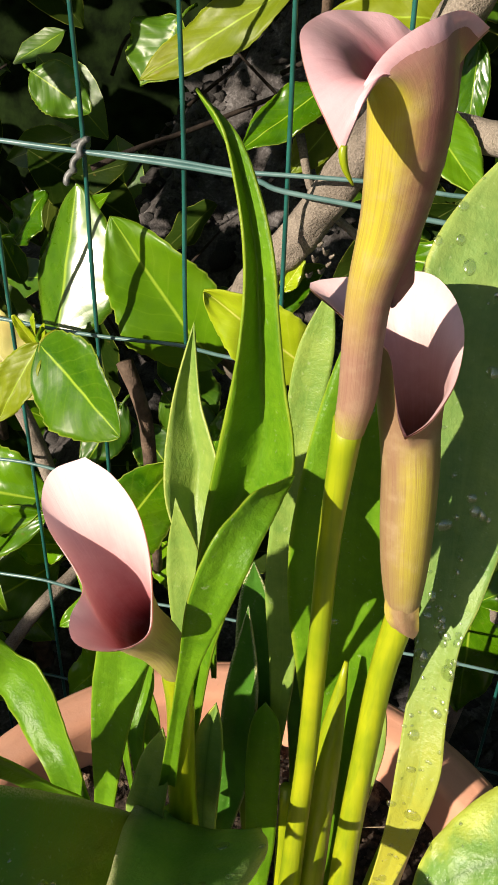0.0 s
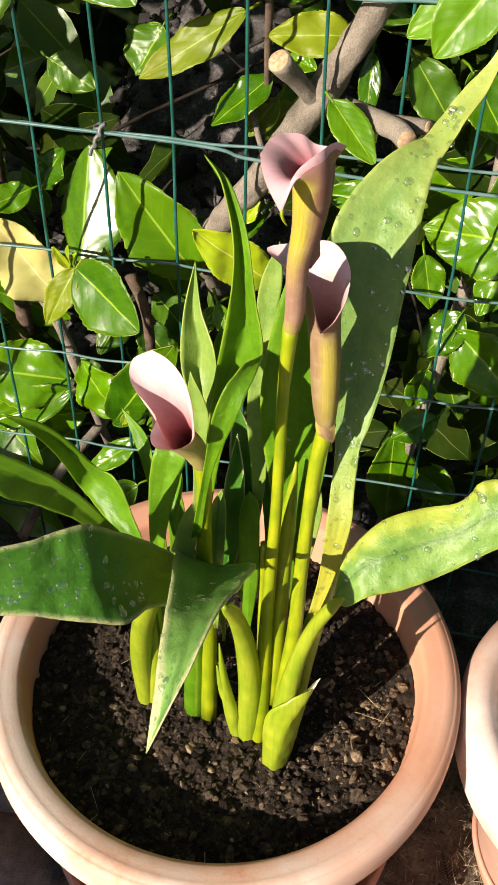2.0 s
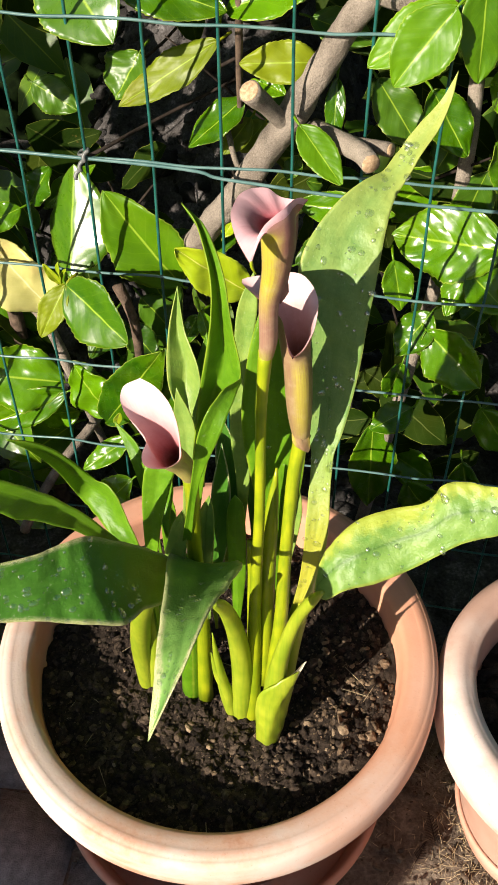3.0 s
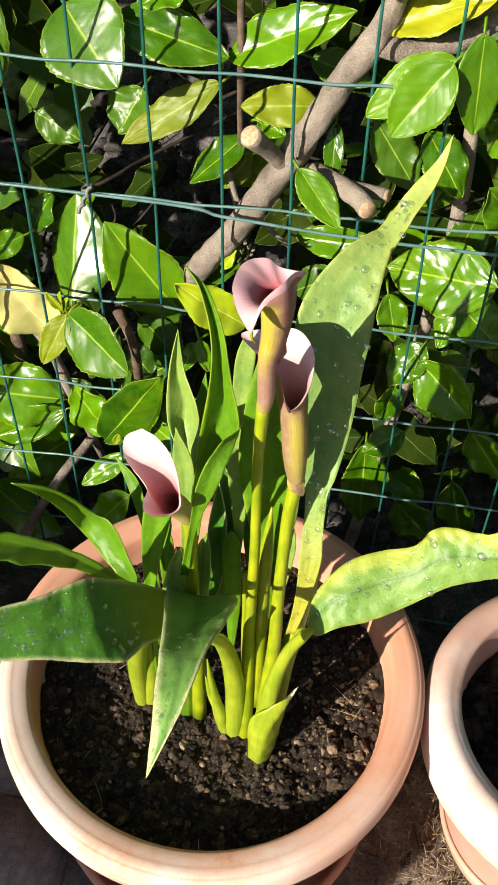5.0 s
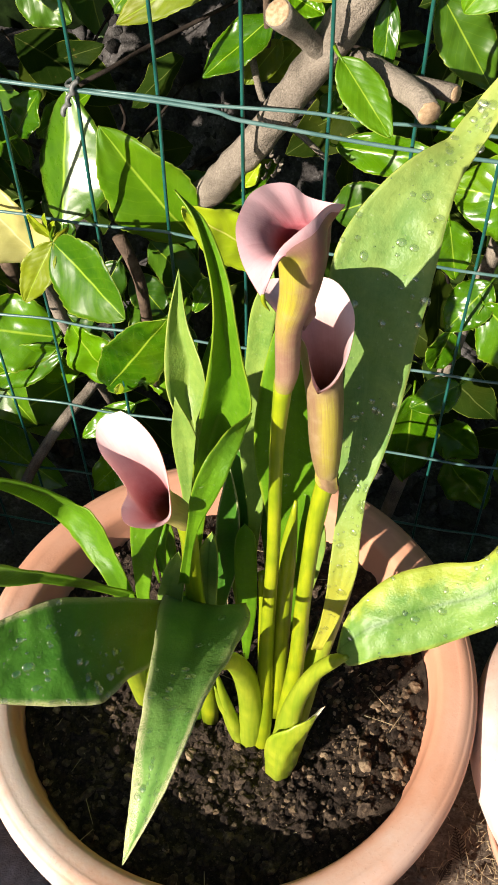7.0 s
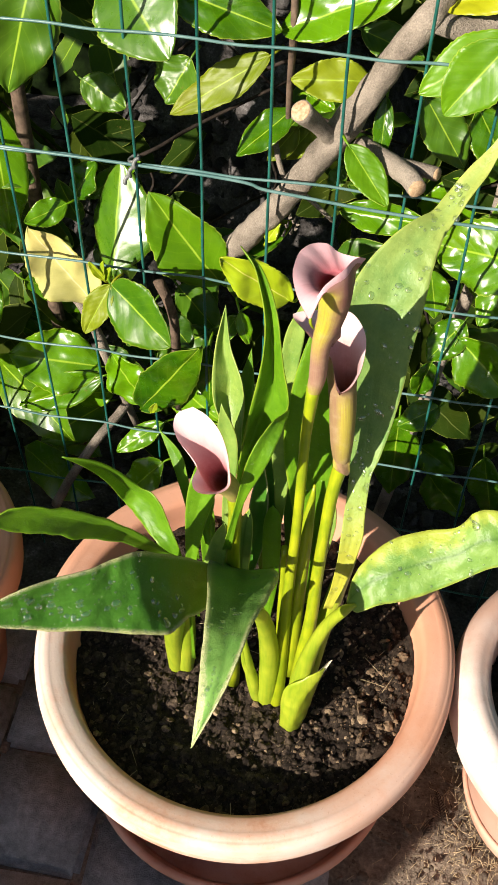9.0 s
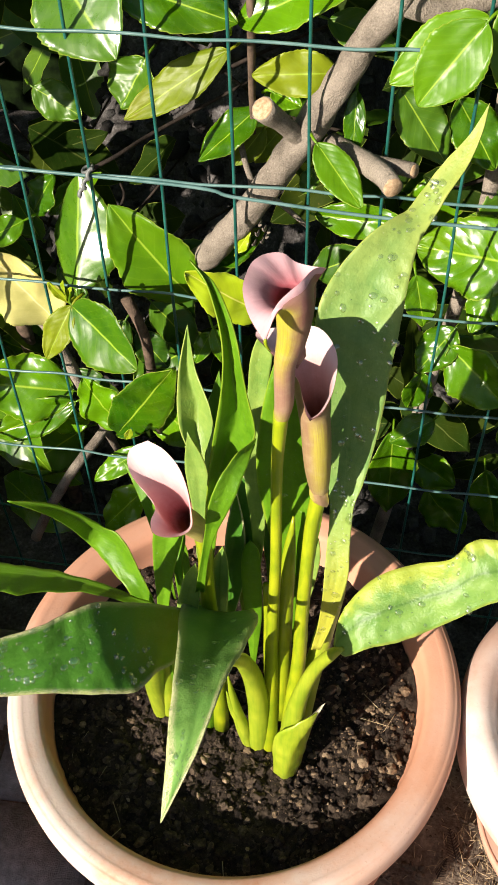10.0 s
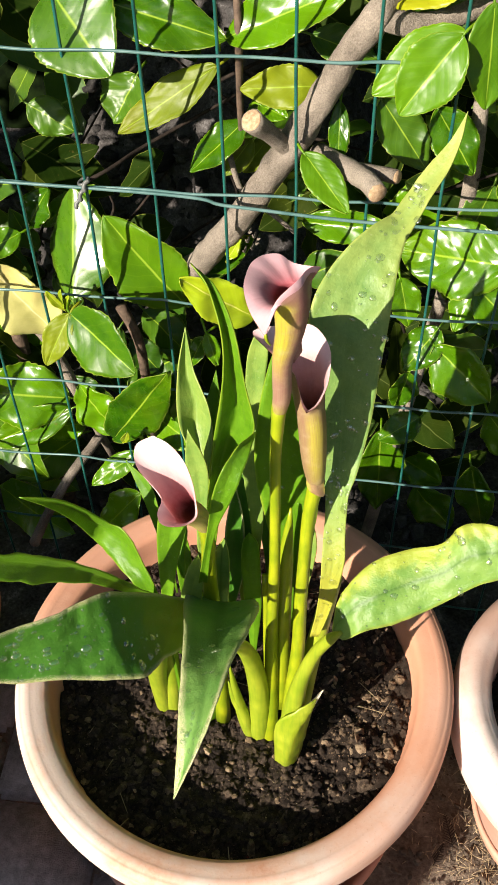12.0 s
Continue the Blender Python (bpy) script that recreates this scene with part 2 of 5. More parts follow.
    ribm = n.ramp(au, (0.006, (1, 1, 1)), (0.022, (0, 0, 0)))
    blotch = n.noise(oc, 32.0, 5.0, 0.62)
    fac = n.math("ADD", n.math("MULTIPLY", blotch, 0.8), n.math("MULTIPLY", info.outputs["Random"], 0.45))
    c = n.ramp(fac, (0.36, dark), (0.90, light))
    net = n.add("TexVoronoi", feature="DISTANCE_TO_EDGE")
    net.inputs["Scale"].default_value = 420.0
    n.link(oc, net.inputs["Vector"])
    c = n.mix(n.math("MULTIPLY", n.ramp(net.outputs["Distance"], (0.02, (1, 1, 1)), (0.12, (0, 0, 0))), 0.14), c, light)
    c = n.mix(n.math("MULTIPLY", n.ramp(n.noise(oc, 11.0, 3.0), (0.45, (0, 0, 0)), (0.70, (1, 1, 1))), 0.40), c, (light[0] * 1.7, light[1] * 1.12, light[2]))
    c = n.mix(n.math("MULTIPLY", side_vein, 0.11), c, rib)
    c = n.mix(n.math("MULTIPLY", ribm, 0.75), c, rib)
    c = n.mix(n.math("MULTIPLY", n.ramp(au, (0.480, (0, 0, 0)), (0.498, (1, 1, 1))), 0.40), c, (0.50, 0.58, 0.09))
    spots = n.ramp(n.noise(oc, 130.0, 3.0), (0.69, (0, 0, 0)), (0.74, (1, 1, 1)))
    c = n.mix(n.math("MULTIPLY", spots, 0.45), c, (0.16, 0.12, 0.03))
    dusty = n.noise(oc, 75.0, 4.0, 0.62)
    n.set(color=c, rough=n.ramp(dusty, (0.32, (rough,) * 3), (0.70, (rough + 0.13,) * 3)), spec=sheen)
    puff = n.math("SINE", n.math("MULTIPLY", n.math("FRACT", ph), 3.1416))
    h = n.math("ADD", n.math("MULTIPLY", puff, quilt), n.math("ADD", n.math("MULTIPLY", n.noise(oc, 50.0, 2.0), relief), n.math("MULTIPLY", n.noise(oc, 240.0, 3.0), 0.05)))
    n.bump(h, 0.42, 0.0030)
    n.translucent(through_color, through)
    return n.mat


M_LAUREL = {
    "g": laurel_material("laurel_green", (0.014, 0.074, 0.002), (0.105, 0.262, 0.003), (0.38, 0.58, 0.006)),
    # 'd' is deep green; its darker tone also paints shade inside the hedge.
    "d": laurel_material("laurel_deep_shaded", (0.022, 0.080, 0.004), (0.065, 0.160, 0.008), (0.14, 0.28, 0.012), rough=0.32),
    "l": laurel_material("laurel_lime", (0.090, 0.140, 0.005), (0.22, 0.275, 0.010), (0.52, 0.58, 0.03), rough=0.40, sheen=0.3),
    "y": laurel_material("laurel_young", (0.24, 0.36, 0.010), (0.38, 0.48, 0.016), (0.56, 0.66, 0.02), (0.66, 0.66, 0.16), 0.26),
    "q": laurel_material("laurel_quilted", (0.032, 0.120, 0.003), (0.140, 0.310, 0.006), (0.38, 0.58, 0.012), quilt=0.26, rough=0.22),
    "s": laurel_material("laurel_polished", (0.026, 0.100, 0.004), (0.110, 0.260, 0.008), (0.36, 0.56, 0.010), quilt=0.03, rough=0.24, sheen=1.0, relief=0.15),
    "m": laurel_material("laurel_satin", (0.020, 0.092, 0.002), (0.115, 0.270, 0.004), (0.38, 0.58, 0.008), rough=0.33, sheen=0.36, quilt=0.05, relief=0.22),
    # 'w' repeats the quilted leaf in lighter colours, sunlight painted into them.
    "w": laurel_material("laurel_sunlit_quilted", (0.045, 0.150, 0.003), (0.165, 0.345, 0.007), (0.40, 0.60, 0.012), rough=0.20, sheen=0.7, quilt=0.30, relief=0.35),
    # 'o' is a shaded copy of the leaf: hedge shade darkens its colour.
    "o": laurel_material("laurel_olive_painted_shade", (0.009, 0.026, 0.002), (0.034, 0.060, 0.006), (0.07, 0.12, 0.008), (0.10, 0.13, 0.03), 0.55, 0.06),
    "v": laurel_material("laurel_golden", (0.22, 0.25, 0.006), (0.34, 0.36, 0.010), (0.50, 0.50, 0.02), (0.50, 0.52, 0.08), 0.34, 0.35),
    "p": laurel_material("laurel_faded", (0.46, 0.46, 0.14), (0.66, 0.62, 0.26), (0.60, 0.60, 0.20), (0.76, 0.72, 0.42), 0.34),
}


def terracotta(name, base, pale, dust, marks=0.5, inner=0.0):
    """Fired clay; the pale lime bloom sits on the outside, beyond the inner radius."""
    n = Nodes(name)
    oc = obj_coord(n)
    sep = n.add("SeparateXYZ")
    n.link(oc, sep.inputs[0])
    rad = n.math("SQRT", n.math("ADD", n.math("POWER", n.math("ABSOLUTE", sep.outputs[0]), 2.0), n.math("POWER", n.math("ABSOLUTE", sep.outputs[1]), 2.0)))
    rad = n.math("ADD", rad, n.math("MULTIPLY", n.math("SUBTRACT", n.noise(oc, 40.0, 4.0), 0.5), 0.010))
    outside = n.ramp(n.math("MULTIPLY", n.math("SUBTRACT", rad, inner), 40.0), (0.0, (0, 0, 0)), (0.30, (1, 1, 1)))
    # These two masks thin the pale tone towards the right flank and the rear.
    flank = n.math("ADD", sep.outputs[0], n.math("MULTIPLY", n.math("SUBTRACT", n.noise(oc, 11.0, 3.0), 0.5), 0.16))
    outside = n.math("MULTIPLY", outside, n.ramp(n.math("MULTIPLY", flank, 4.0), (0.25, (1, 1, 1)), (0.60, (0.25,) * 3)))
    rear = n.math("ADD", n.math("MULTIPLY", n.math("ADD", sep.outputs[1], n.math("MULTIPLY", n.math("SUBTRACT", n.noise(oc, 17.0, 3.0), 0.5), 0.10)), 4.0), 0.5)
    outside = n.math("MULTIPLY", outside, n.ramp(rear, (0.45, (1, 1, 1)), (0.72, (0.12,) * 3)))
    bands = n.noise(n.scaled(oc, 5, 5, 120), 1.0, 4.0)
    bloom = n.noise(oc, 13.0, 6.0, 0.66)
    grit = n.noise(oc, 520.0, 3.0)
    shade = n.noise(oc, 30.0, 3.0)
    clay = n.ramp(shade, (0.35, (base[0] * 0.92, base[1] * 0.90, base[2] * 0.88)), (0.65, base))
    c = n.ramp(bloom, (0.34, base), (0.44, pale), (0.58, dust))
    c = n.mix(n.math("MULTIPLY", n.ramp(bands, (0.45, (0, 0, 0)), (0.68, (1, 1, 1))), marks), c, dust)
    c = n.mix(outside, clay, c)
    c = n.mix(n.math("MULTIPLY", n.ramp(grit, (0.62, (0, 0, 0)), (0.72, (1, 1, 1))), 0.25), c, (base[0] * 0.6, base[1] * 0.6, base[2] * 0.6))
    n.set(color=c, rough=0.82, spec=0.25)
    n.bump(n.math("ADD", n.math("MULTIPLY", grit, 0.5), bands), 0.25, 0.001)
    return n.mat


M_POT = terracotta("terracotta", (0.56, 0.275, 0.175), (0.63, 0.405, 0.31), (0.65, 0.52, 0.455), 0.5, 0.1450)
M_POT_PALE = terracotta("weathered_terracotta", (0.47, 0.29, 0.225), (0.58, 0.42, 0.355), (0.68, 0.57, 0.52), 0.35, 0.098)
M_SAUCER = terracotta("saucer_terracotta", (0.42, 0.18, 0.115), (0.52, 0.26, 0.18), (0.58, 0.34, 0.26), 0.3)


def earth(name, dark, mid, pale, scale=60.0):
    n = Nodes(name)
    oc = obj_coord(n)
    rnd = n.add("NewGeometry").outputs["Random Per Island"]
    big = n.noise(oc, scale, 6.0, 0.65)
    fine = n.noise(oc, scale * 9, 3.0)
    f = n.math("ADD", n.math("MULTIPLY", big, 0.55), n.math("ADD", n.math("MULTIPLY", fine, 0.25), n.math("MULTIPLY", rnd, 0.22)))
    n.set(color=n.ramp(f, (0.40, dark), (0.58, mid), (0.80, pale)), rough=0.92, spec=0.2)
    n.bump(n.math("ADD", big, n.math("MULTIPLY", fine, 0.6)), 0.8, 0.003)
    return n.mat


M_SOIL = earth("potting_soil", (0.009, 0.006, 0.004), (0.050, 0.036, 0.026), (0.18, 0.125, 0.080), 150.0)
M_CLOD = earth("soil_clod", (0.013, 0.009, 0.007), (0.075, 0.054, 0.039), (0.26, 0.19, 0.125), 300.0)
M_CLOD_DRY_LIT = earth("dry_sunlit_clod", (0.05, 0.034, 0.022), (0.27, 0.19, 0.12), (0.66, 0.51, 0.34), 300.0)
def ground_material():
    """Brown litter ground in front; a darker stony grey under the hedge has its shade painted in."""
    n = Nodes("ground_litter_sheet")
    oc = obj_coord(n)
    sep = n.add("SeparateXYZ")
    n.link(oc, sep.inputs[0])
    big = n.noise(oc, 34.0, 6.0, 0.65)
    fine = n.noise(oc, 300.0, 3.0)
    f = n.math("ADD", n.math("MULTIPLY", big, 0.65), n.math("MULTIPLY", fine, 0.35))
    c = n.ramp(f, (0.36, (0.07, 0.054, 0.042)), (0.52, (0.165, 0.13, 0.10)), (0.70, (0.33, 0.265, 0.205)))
    shaded_bed = n.ramp(f, (0.36, (0.016, 0.014, 0.013)), (0.55, (0.075, 0.070, 0.068)), (0.74, (0.26, 0.25, 0.25)))
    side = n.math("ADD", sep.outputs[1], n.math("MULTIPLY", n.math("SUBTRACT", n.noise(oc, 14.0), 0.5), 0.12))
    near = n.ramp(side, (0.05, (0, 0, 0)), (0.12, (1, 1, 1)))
    n.set(color=n.mix(near, c, shaded_bed), rough=0.95, spec=0.15)
    n.bump(n.math("ADD", big, n.math("MULTIPLY", fine, 0.6)), 0.8, 0.003)
    return n.mat


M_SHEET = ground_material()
M_GROUND = earth("ground_litter", (0.060, 0.045, 0.034), (0.13, 0.10, 0.075), (0.24, 0.19, 0.145), 34.0)
M_STONE = earth("paving_stone", (0.11, 0.104, 0.102), (0.24, 0.228, 0.224), (0.42, 0.40, 0.39), 90.0)
M_GREY = earth("grey_rubble", (0.020, 0.019, 0.018), (0.060, 0.057, 0.055), (0.15, 0.145, 0.145), 60.0)


def simple(name, a, b, rough, scale, spec=0.4, bump=0.3, metal=0.0):
    n = Nodes(name)
    oc = obj_coord(n)
    f = n.noise(oc, scale, 5.0)
    n.set(color=n.ramp(f, (0.35, a), (0.68, b)), rough=rough, spec=spec, metal=metal)
    n.bump(n.noise(oc, scale * 5, 3.0), bump, 0.0012)
    return n.mat


M_WIRE = simple("green_plastic_wire", (0.006, 0.066, 0.054), (0.017, 0.122, 0.102), 0.28, 70.0, 0.6, 0.1)
M_WIRE_B = simple("grey_green_wire", (0.055, 0.135, 0.128), (0.12, 0.215, 0.205), 0.34, 60.0, 0.6, 0.1)
M_TIE = simple("grey_tie_wire", (0.070, 0.078, 0.074), (0.15, 0.16, 0.155), 0.45, 90.0, 0.5, 0.2, 0.0)
def bark():
    n = Nodes("grey_bark")
    oc = obj_coord(n)
    broad = n.noise(oc, 38.0, 4.0)
    grain = n.noise(oc, 900.0, 4.0, 0.65)
    f = n.math("ADD", n.math("MULTIPLY", broad, 0.55), n.math("MULTIPLY", grain, 0.45))
    c = n.ramp(f, (0.36, (0.105, 0.090, 0.072)), (0.50, (0.215, 0.185, 0.150)), (0.66, (0.34, 0.295, 0.24)))
    pores = n.ramp(n.noise(oc, 420.0, 2.0), (0.66, (0, 0, 0)), (0.72, (1, 1, 1)))
    c = n.mix(n.math("MULTIPLY", pores, 0.4), c, (0.42, 0.36, 0.30))
    n.set(color=c, rough=0.88, spec=0.2)
    n.bump(n.math("ADD", n.math("ADD", n.math("MULTIPLY", grain, 0.5), broad), n.math("MULTIPLY", n.noise(oc, 160.0, 4.0), 0.8)), 0.9, 0.0022)
    return n.mat


M_BARK = bark()
M_TWIG = simple("brown_twig", (0.06, 0.042, 0.030), (0.15, 0.105, 0.075), 0.8, 140.0, 0.25, 0.6)
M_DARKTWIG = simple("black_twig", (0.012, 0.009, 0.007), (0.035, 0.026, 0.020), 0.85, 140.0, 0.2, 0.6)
M_WOOD = simple("cut_wood", (0.34, 0.22, 0.12), (0.58, 0.42, 0.27), 0.75, 420.0, 0.25, 0.5)
M_STRAW = simple("dry_straw", (0.29, 0.22, 0.125), (0.50, 0.40, 0.25), 0.8, 200.0, 0.3, 0.2)
# Near-black: the shade deep behind the hedge is put into this colour.
M_SHADE_BACK = simple("painted_shade_backdrop", (0.003, 0.006, 0.002), (0.010, 0.020, 0.005), 0.95, 40.0, 0.04, 0.6)


def drop_material():
    n = Nodes("water")
    clear = n.add("BsdfTransparent")
    clear.inputs[0].default_value = (0.99, 1.0, 0.98, 1)
    # A little translucent white stands in for light focused by the drop.
    lit = n.add("BsdfTranslucent")
    lit.inputs[0].default_value = (0.85, 0.95, 0.75, 1)
    inside = n.add("MixShader")
    inside.inputs[0].default_value = 0.08
    n.link(clear.outputs[0], inside.inputs[1])
    n.link(lit.outputs[0], inside.inputs[2])
    gloss = n.add("BsdfGlossy")
    gloss.inputs["Roughness"].default_value = 0.12
    ms = n.add("MixShader")
    ms.inputs[0].default_value = 0.17
    n.link(inside.outputs[0], ms.inputs[1])
    n.link(gloss.outputs[0], ms.inputs[2])
    n.link(ms.outputs[0], n.out.inputs[0])
    return n.mat


M_DROP = drop_material()


# ---- mesh helpers ----
def mesh_of(name, bm, material, smooth=True):
    me = bpy.data.meshes.new(name)
    bm.to_mesh(me)
    bm.free()
    for m in material if isinstance(material, (list, tuple)) else [material]:
        me.materials.append(m)
    if smooth:
        me.polygons.foreach_set("use_smooth", [True] * len(me.polygons))
    return me


def part(name, bm, material, parent=None, label="", smooth=True):
    ob = new(name, mesh_of(name, bm, material, smooth))
    if parent is not None:
        ob.parent = parent
    if label:
        tagged(ob, label)
    return ob


def thing(name, label, category, group="", kind=""):
    return tagged(new(name), label, category, group, kind)


def spline(points, per=6):
    """Catmull-Rom through the points."""
    p = [Vector(q) for q in points]
    p = [p[0] * 2 - p[1]] + p + [p[-1] * 2 - p[-2]]
    out = []
    for i in range(1, len(p) - 2):
        a, b, c, d = p[i - 1], p[i], p[i + 1], p[i + 2]
        for k in range(per):
            t = k / per
            out.append(0.5 * (2 * b + (c - a) * t + (2 * a - 5 * b + 4 * c - d) * t * t + (3 * b - a - 3 * c + d) * t ** 3))
    out.append(p[-2])
    return out


def grid_faces(bm, rows, closed=False, uvs=True):
    """Quads between rows of vertices, with u across and v along."""
    layer = bm.loops.layers.uv.verify()
    nr, nc = len(rows), len(rows[0])
    for i in range(nr - 1):
        for j in range(nc if closed else nc - 1):
            k = (j + 1) % nc
            f = bm.faces.new((rows[i][j], rows[i][k], rows[i + 1][k], rows[i + 1][j]))
            m = nc if closed else nc - 1
            for lp, (a, b) in zip(f.loops, ((j, i), (j + 1, i), (j + 1, i + 1), (j, i + 1))):
                lp[layer].uv = (a / m, b / (nr - 1))


def tube(points, radii, sides=10, per=5, cap=True, bm=None, bumpy=0.0, seed=0.0):
    """A round stalk along the points with a radius at each of them."""
    bm = bm or bmesh.new()
    path = spline(points, per)
    rr = [v.x for v in spline([(r, 0, 0) for r in radii], per)]
    rows = []
    ref = Vector((0.31, -0.9, 0.3))
    for i, c in enumerate(path):
        t = (path[min(i + 1, len(path) - 1)] - path[max(i - 1, 0)]).normalized()
        x = (ref - t * ref.dot(t)).normalized()
        y = t.cross(x)
        row = []
        for j in range(sides):
            a = 2 * math.pi * j / sides
            d = x * math.cos(a) + y * math.sin(a)
            r = rr[i] * (1 + bumpy * noise.noise(c * 70 + d * 1.5 + Vector((seed, 0, 0))))
            row.append(bm.verts.new(c + d * r))
        rows.append(row)
    grid_faces(bm, rows, True)
    if cap:
        bm.faces.new(list(reversed(rows[0])))
        bm.faces.new(rows[-1])
    return bm


def blade(stations, fold=0.12, wave=0.0, across=10, per=6, thick=0.0007, seed=0.0):
    """A leaf between two edges, station by station from its foot to its tip, folded along the midrib and wavy at the margins."""
    left = spline([s[0] for s in stations], per)
    right = spline([s[1] for s in stations], per)
    n = len(left)
    bm = bmesh.new()
    rows = []
    for i in range(n):
        a, b = left[i], right[i]
        i0, i1 = max(i - 1, 0), min(i + 1, n - 1)
        t = ((left[i1] + right[i1]) - (left[i0] + right[i0])).normalized()
        s = b - a
        w = s.length
        nrm = s.cross(t)
        nrm = nrm.normalized() if nrm.length > 1e-9 else Vector((0, -1, 0))
        row = []
        for j in range(across + 1):
            u = j / across
            e = abs(u - 0.5) * 2
            h = -fold * w * (1 - e ** 1.3)
            h += wave * w * e * e * noise.noise(Vector((i * 0.35 + seed, 4.0 if u < 0.5 else 9.0, seed)))
            h += 0.035 * w * noise.noise(Vector((u * 5, i * 0.4, seed + 3)))
            row.append(bm.verts.new(a + s * u - nrm * h))
        rows.append(row)
    grid_faces(bm, rows)
    bmesh.ops.remove_doubles(bm, verts=bm.verts, dist=1e-5)
    bm.normal_update()
    return bm


def drops_on(ob, count, seed, smallest=0.0004, largest=0.0024):
    """Flattened water beads on the upper face of a leaf."""
    rnd = random.Random(seed)
    me = ob.data
    bm = bmesh.new()
    facing = Vector((-0.2, -0.7, 0.7)).normalized()
    polys = [p for p in me.polygons if p.area > 2e-6 and abs(p.normal.dot(facing)) > 0.2] or list(me.polygons)
    for _ in range(count):
        p = rnd.choice(polys)
        nrm = p.normal if p.normal.dot(Vector((-0.2, -0.7, 0.7))) > 0 else -p.normal
        r = smallest + (largest - smallest) * rnd.random() ** 2.3
        q = nrm.to_track_quat("Z", "Y").to_matrix()
        pick = [me.vertices[i].co for i in p.vertices]
        wts = [rnd.random() + 0.2 for _ in pick]
        c = sum((v * w for v, w in zip(pick, wts)), Vector()) / sum(wts) + nrm * 0.0003
        sx, sy = 1 + rnd.uniform(-0.2, 0.5), 1 + rnd.uniform(-0.2, 0.2)
        rows = []
        for k in range(4):
            e = k / 3.6 * math.pi / 2
            rows.append([bm.verts.new(c + q @ Vector((math.cos(a) * r * sx * math.cos(e), math.sin(a) * r * sy * math.cos(e), r * 0.36 * math.sin(e)))) for a in (2 * math.pi * i / 10 for i in range(10))])
        grid_faces(bm, rows, True)
        bm.faces.new(rows[-1])
        bm.faces.new(list(reversed(rows[0])))
    tagged(part("dew", bm, M_DROP, ob, "clear water drops beading on the leaf"), kind="stuff")


def leaf_part(name, stations, material, parent, label="", drops=0, **kw):
    (a, b), reach = stations[0], 0.05
    if a[2] > 0.39 and not label and (Vector(a) - Vector(b)).length > 0.0045:  # the blade narrows into its stalk
        mid = (Vector(a) + Vector(b)) / 2 + Vector((0.10 * (0.02 - (a[0] + b[0]) / 2), -0.006, -reach))
        half = (Vector(b) - Vector(a)) * 0.13
        stations = [(tuple(mid - half), tuple(mid + half))] + list(stations)
    ob = part(name, blade(stations, **kw), material, parent, label)
    if drops:
        drops_on(ob, drops, drops * 3 + 1)
    so = ob.modifiers.new("thickness", "SOLIDIFY")
    so.thickness, so.offset = kw.get("thick", 0.0007), 0
    return ob


def lathe(profile, sides=96, wobble=0.0, cap=True):
    """A turned body round z from (radius, height) pairs."""
    bm = bmesh.new()
    rows = []
    for r, z in profile:
        row = []
        for j in range(sides):
            a = 2 * math.pi * j / sides
            k = 1 + wobble * noise.noise(Vector((math.cos(a) * 1.3, math.sin(a) * 1.3, z * 12)))
            row.append(bm.verts.new((r * k * math.cos(a), r * k * math.sin(a), z)))
        rows.append(row)
    grid_faces(bm, rows, True)
    if cap:
        bm.faces.new(list(reversed(rows[0])))
        bm.faces.new(rows[-1])
    bmesh.ops.recalc_face_normals(bm, faces=bm.faces)
    return bm


class Lumps:
    """Gathers many uneven clods or pebbles into one mesh."""

    def __init__(self, seed):
        bm = bmesh.new()
        bmesh.ops.create_icosphere(bm, subdivisions=2, radius=1.0)
        bm.verts.index_update()
        self.base = np.array([v.co[:] for v in bm.verts])
        self.tri = np.array([[v.index for v in f.verts] for f in bm.faces])
        bm.free()
        self.rnd = np.random.RandomState(seed)
        rough = np.random.RandomState(seed + 1)
        self.kinds = []
        for _ in range(24):
            p = self.base.copy()
            for _ in range(5):
                d = rough.normal(size=3)
                d /= np.linalg.norm(d)
                p *= 1 + 0.9 * (rough.rand() - 0.5) * np.clip(self.base @ d * 2.2 - 0.4, 0, 1)[:, None]
            self.kinds.append(p * (1 + 0.55 * (rough.rand(len(p), 1) - 0.5)) * (1 + 1.0 * (rough.rand(1, 3) - 0.5)))
        self.v, self.f, self.n = [], [], 0

    def add(self, x, y, z, size, squash=0.75):
        r = self.rnd
        p = self.kinds[r.randint(24)]
        a = r.rand(3) * 6.3
        c, s = np.cos(a), np.sin(a)
        p = p @ np.array([[c[0], -s[0], 0], [s[0], c[0], 0], [0, 0, 1]]) @ np.array([[1, 0, 0], [0, c[1], -s[1]], [0, s[1], c[1]]]) @ np.array([[c[2], -s[2], 0], [s[2], c[2], 0], [0, 0, 1]])
        p[:, 2] *= squash
        self.v.append(p * size + np.array([x, y, z]))
        self.f.append(self.tri + self.n)
        self.n += len(p)

    def finish(self, name, material, label, category, smooth=True):
        me = bpy.data.meshes.new(name)
        me.from_pydata(np.concatenate(self.v).tolist(), [], np.concatenate(self.f).tolist())
        me.materials.append(material)
        me.polygons.foreach_set("use_smooth", [smooth] * len(me.polygons))
        return tagged(new(name, me), label, category, kind="stuff")


# ---- the large structure ----
GROUND, RIM, SOIL = 0.06, 0.300, 0.262
FENCE_Y, WIRE_X, PITCH = 0.208, -0.1755, 0.05


def bank(x, y):
    """Height of the ground sheet, which rises into a low earth bank behind the hedge stems."""
    z = GROUND - 0.006 + 0.006 * noise.noise(Vector((x * 9, y * 9, 0))) + 0.003 * noise.noise(Vector((x * 40, y * 40, 5)))
    if y > 0.35:
        k = min(1.0, (y - 0.35) / 0.55)
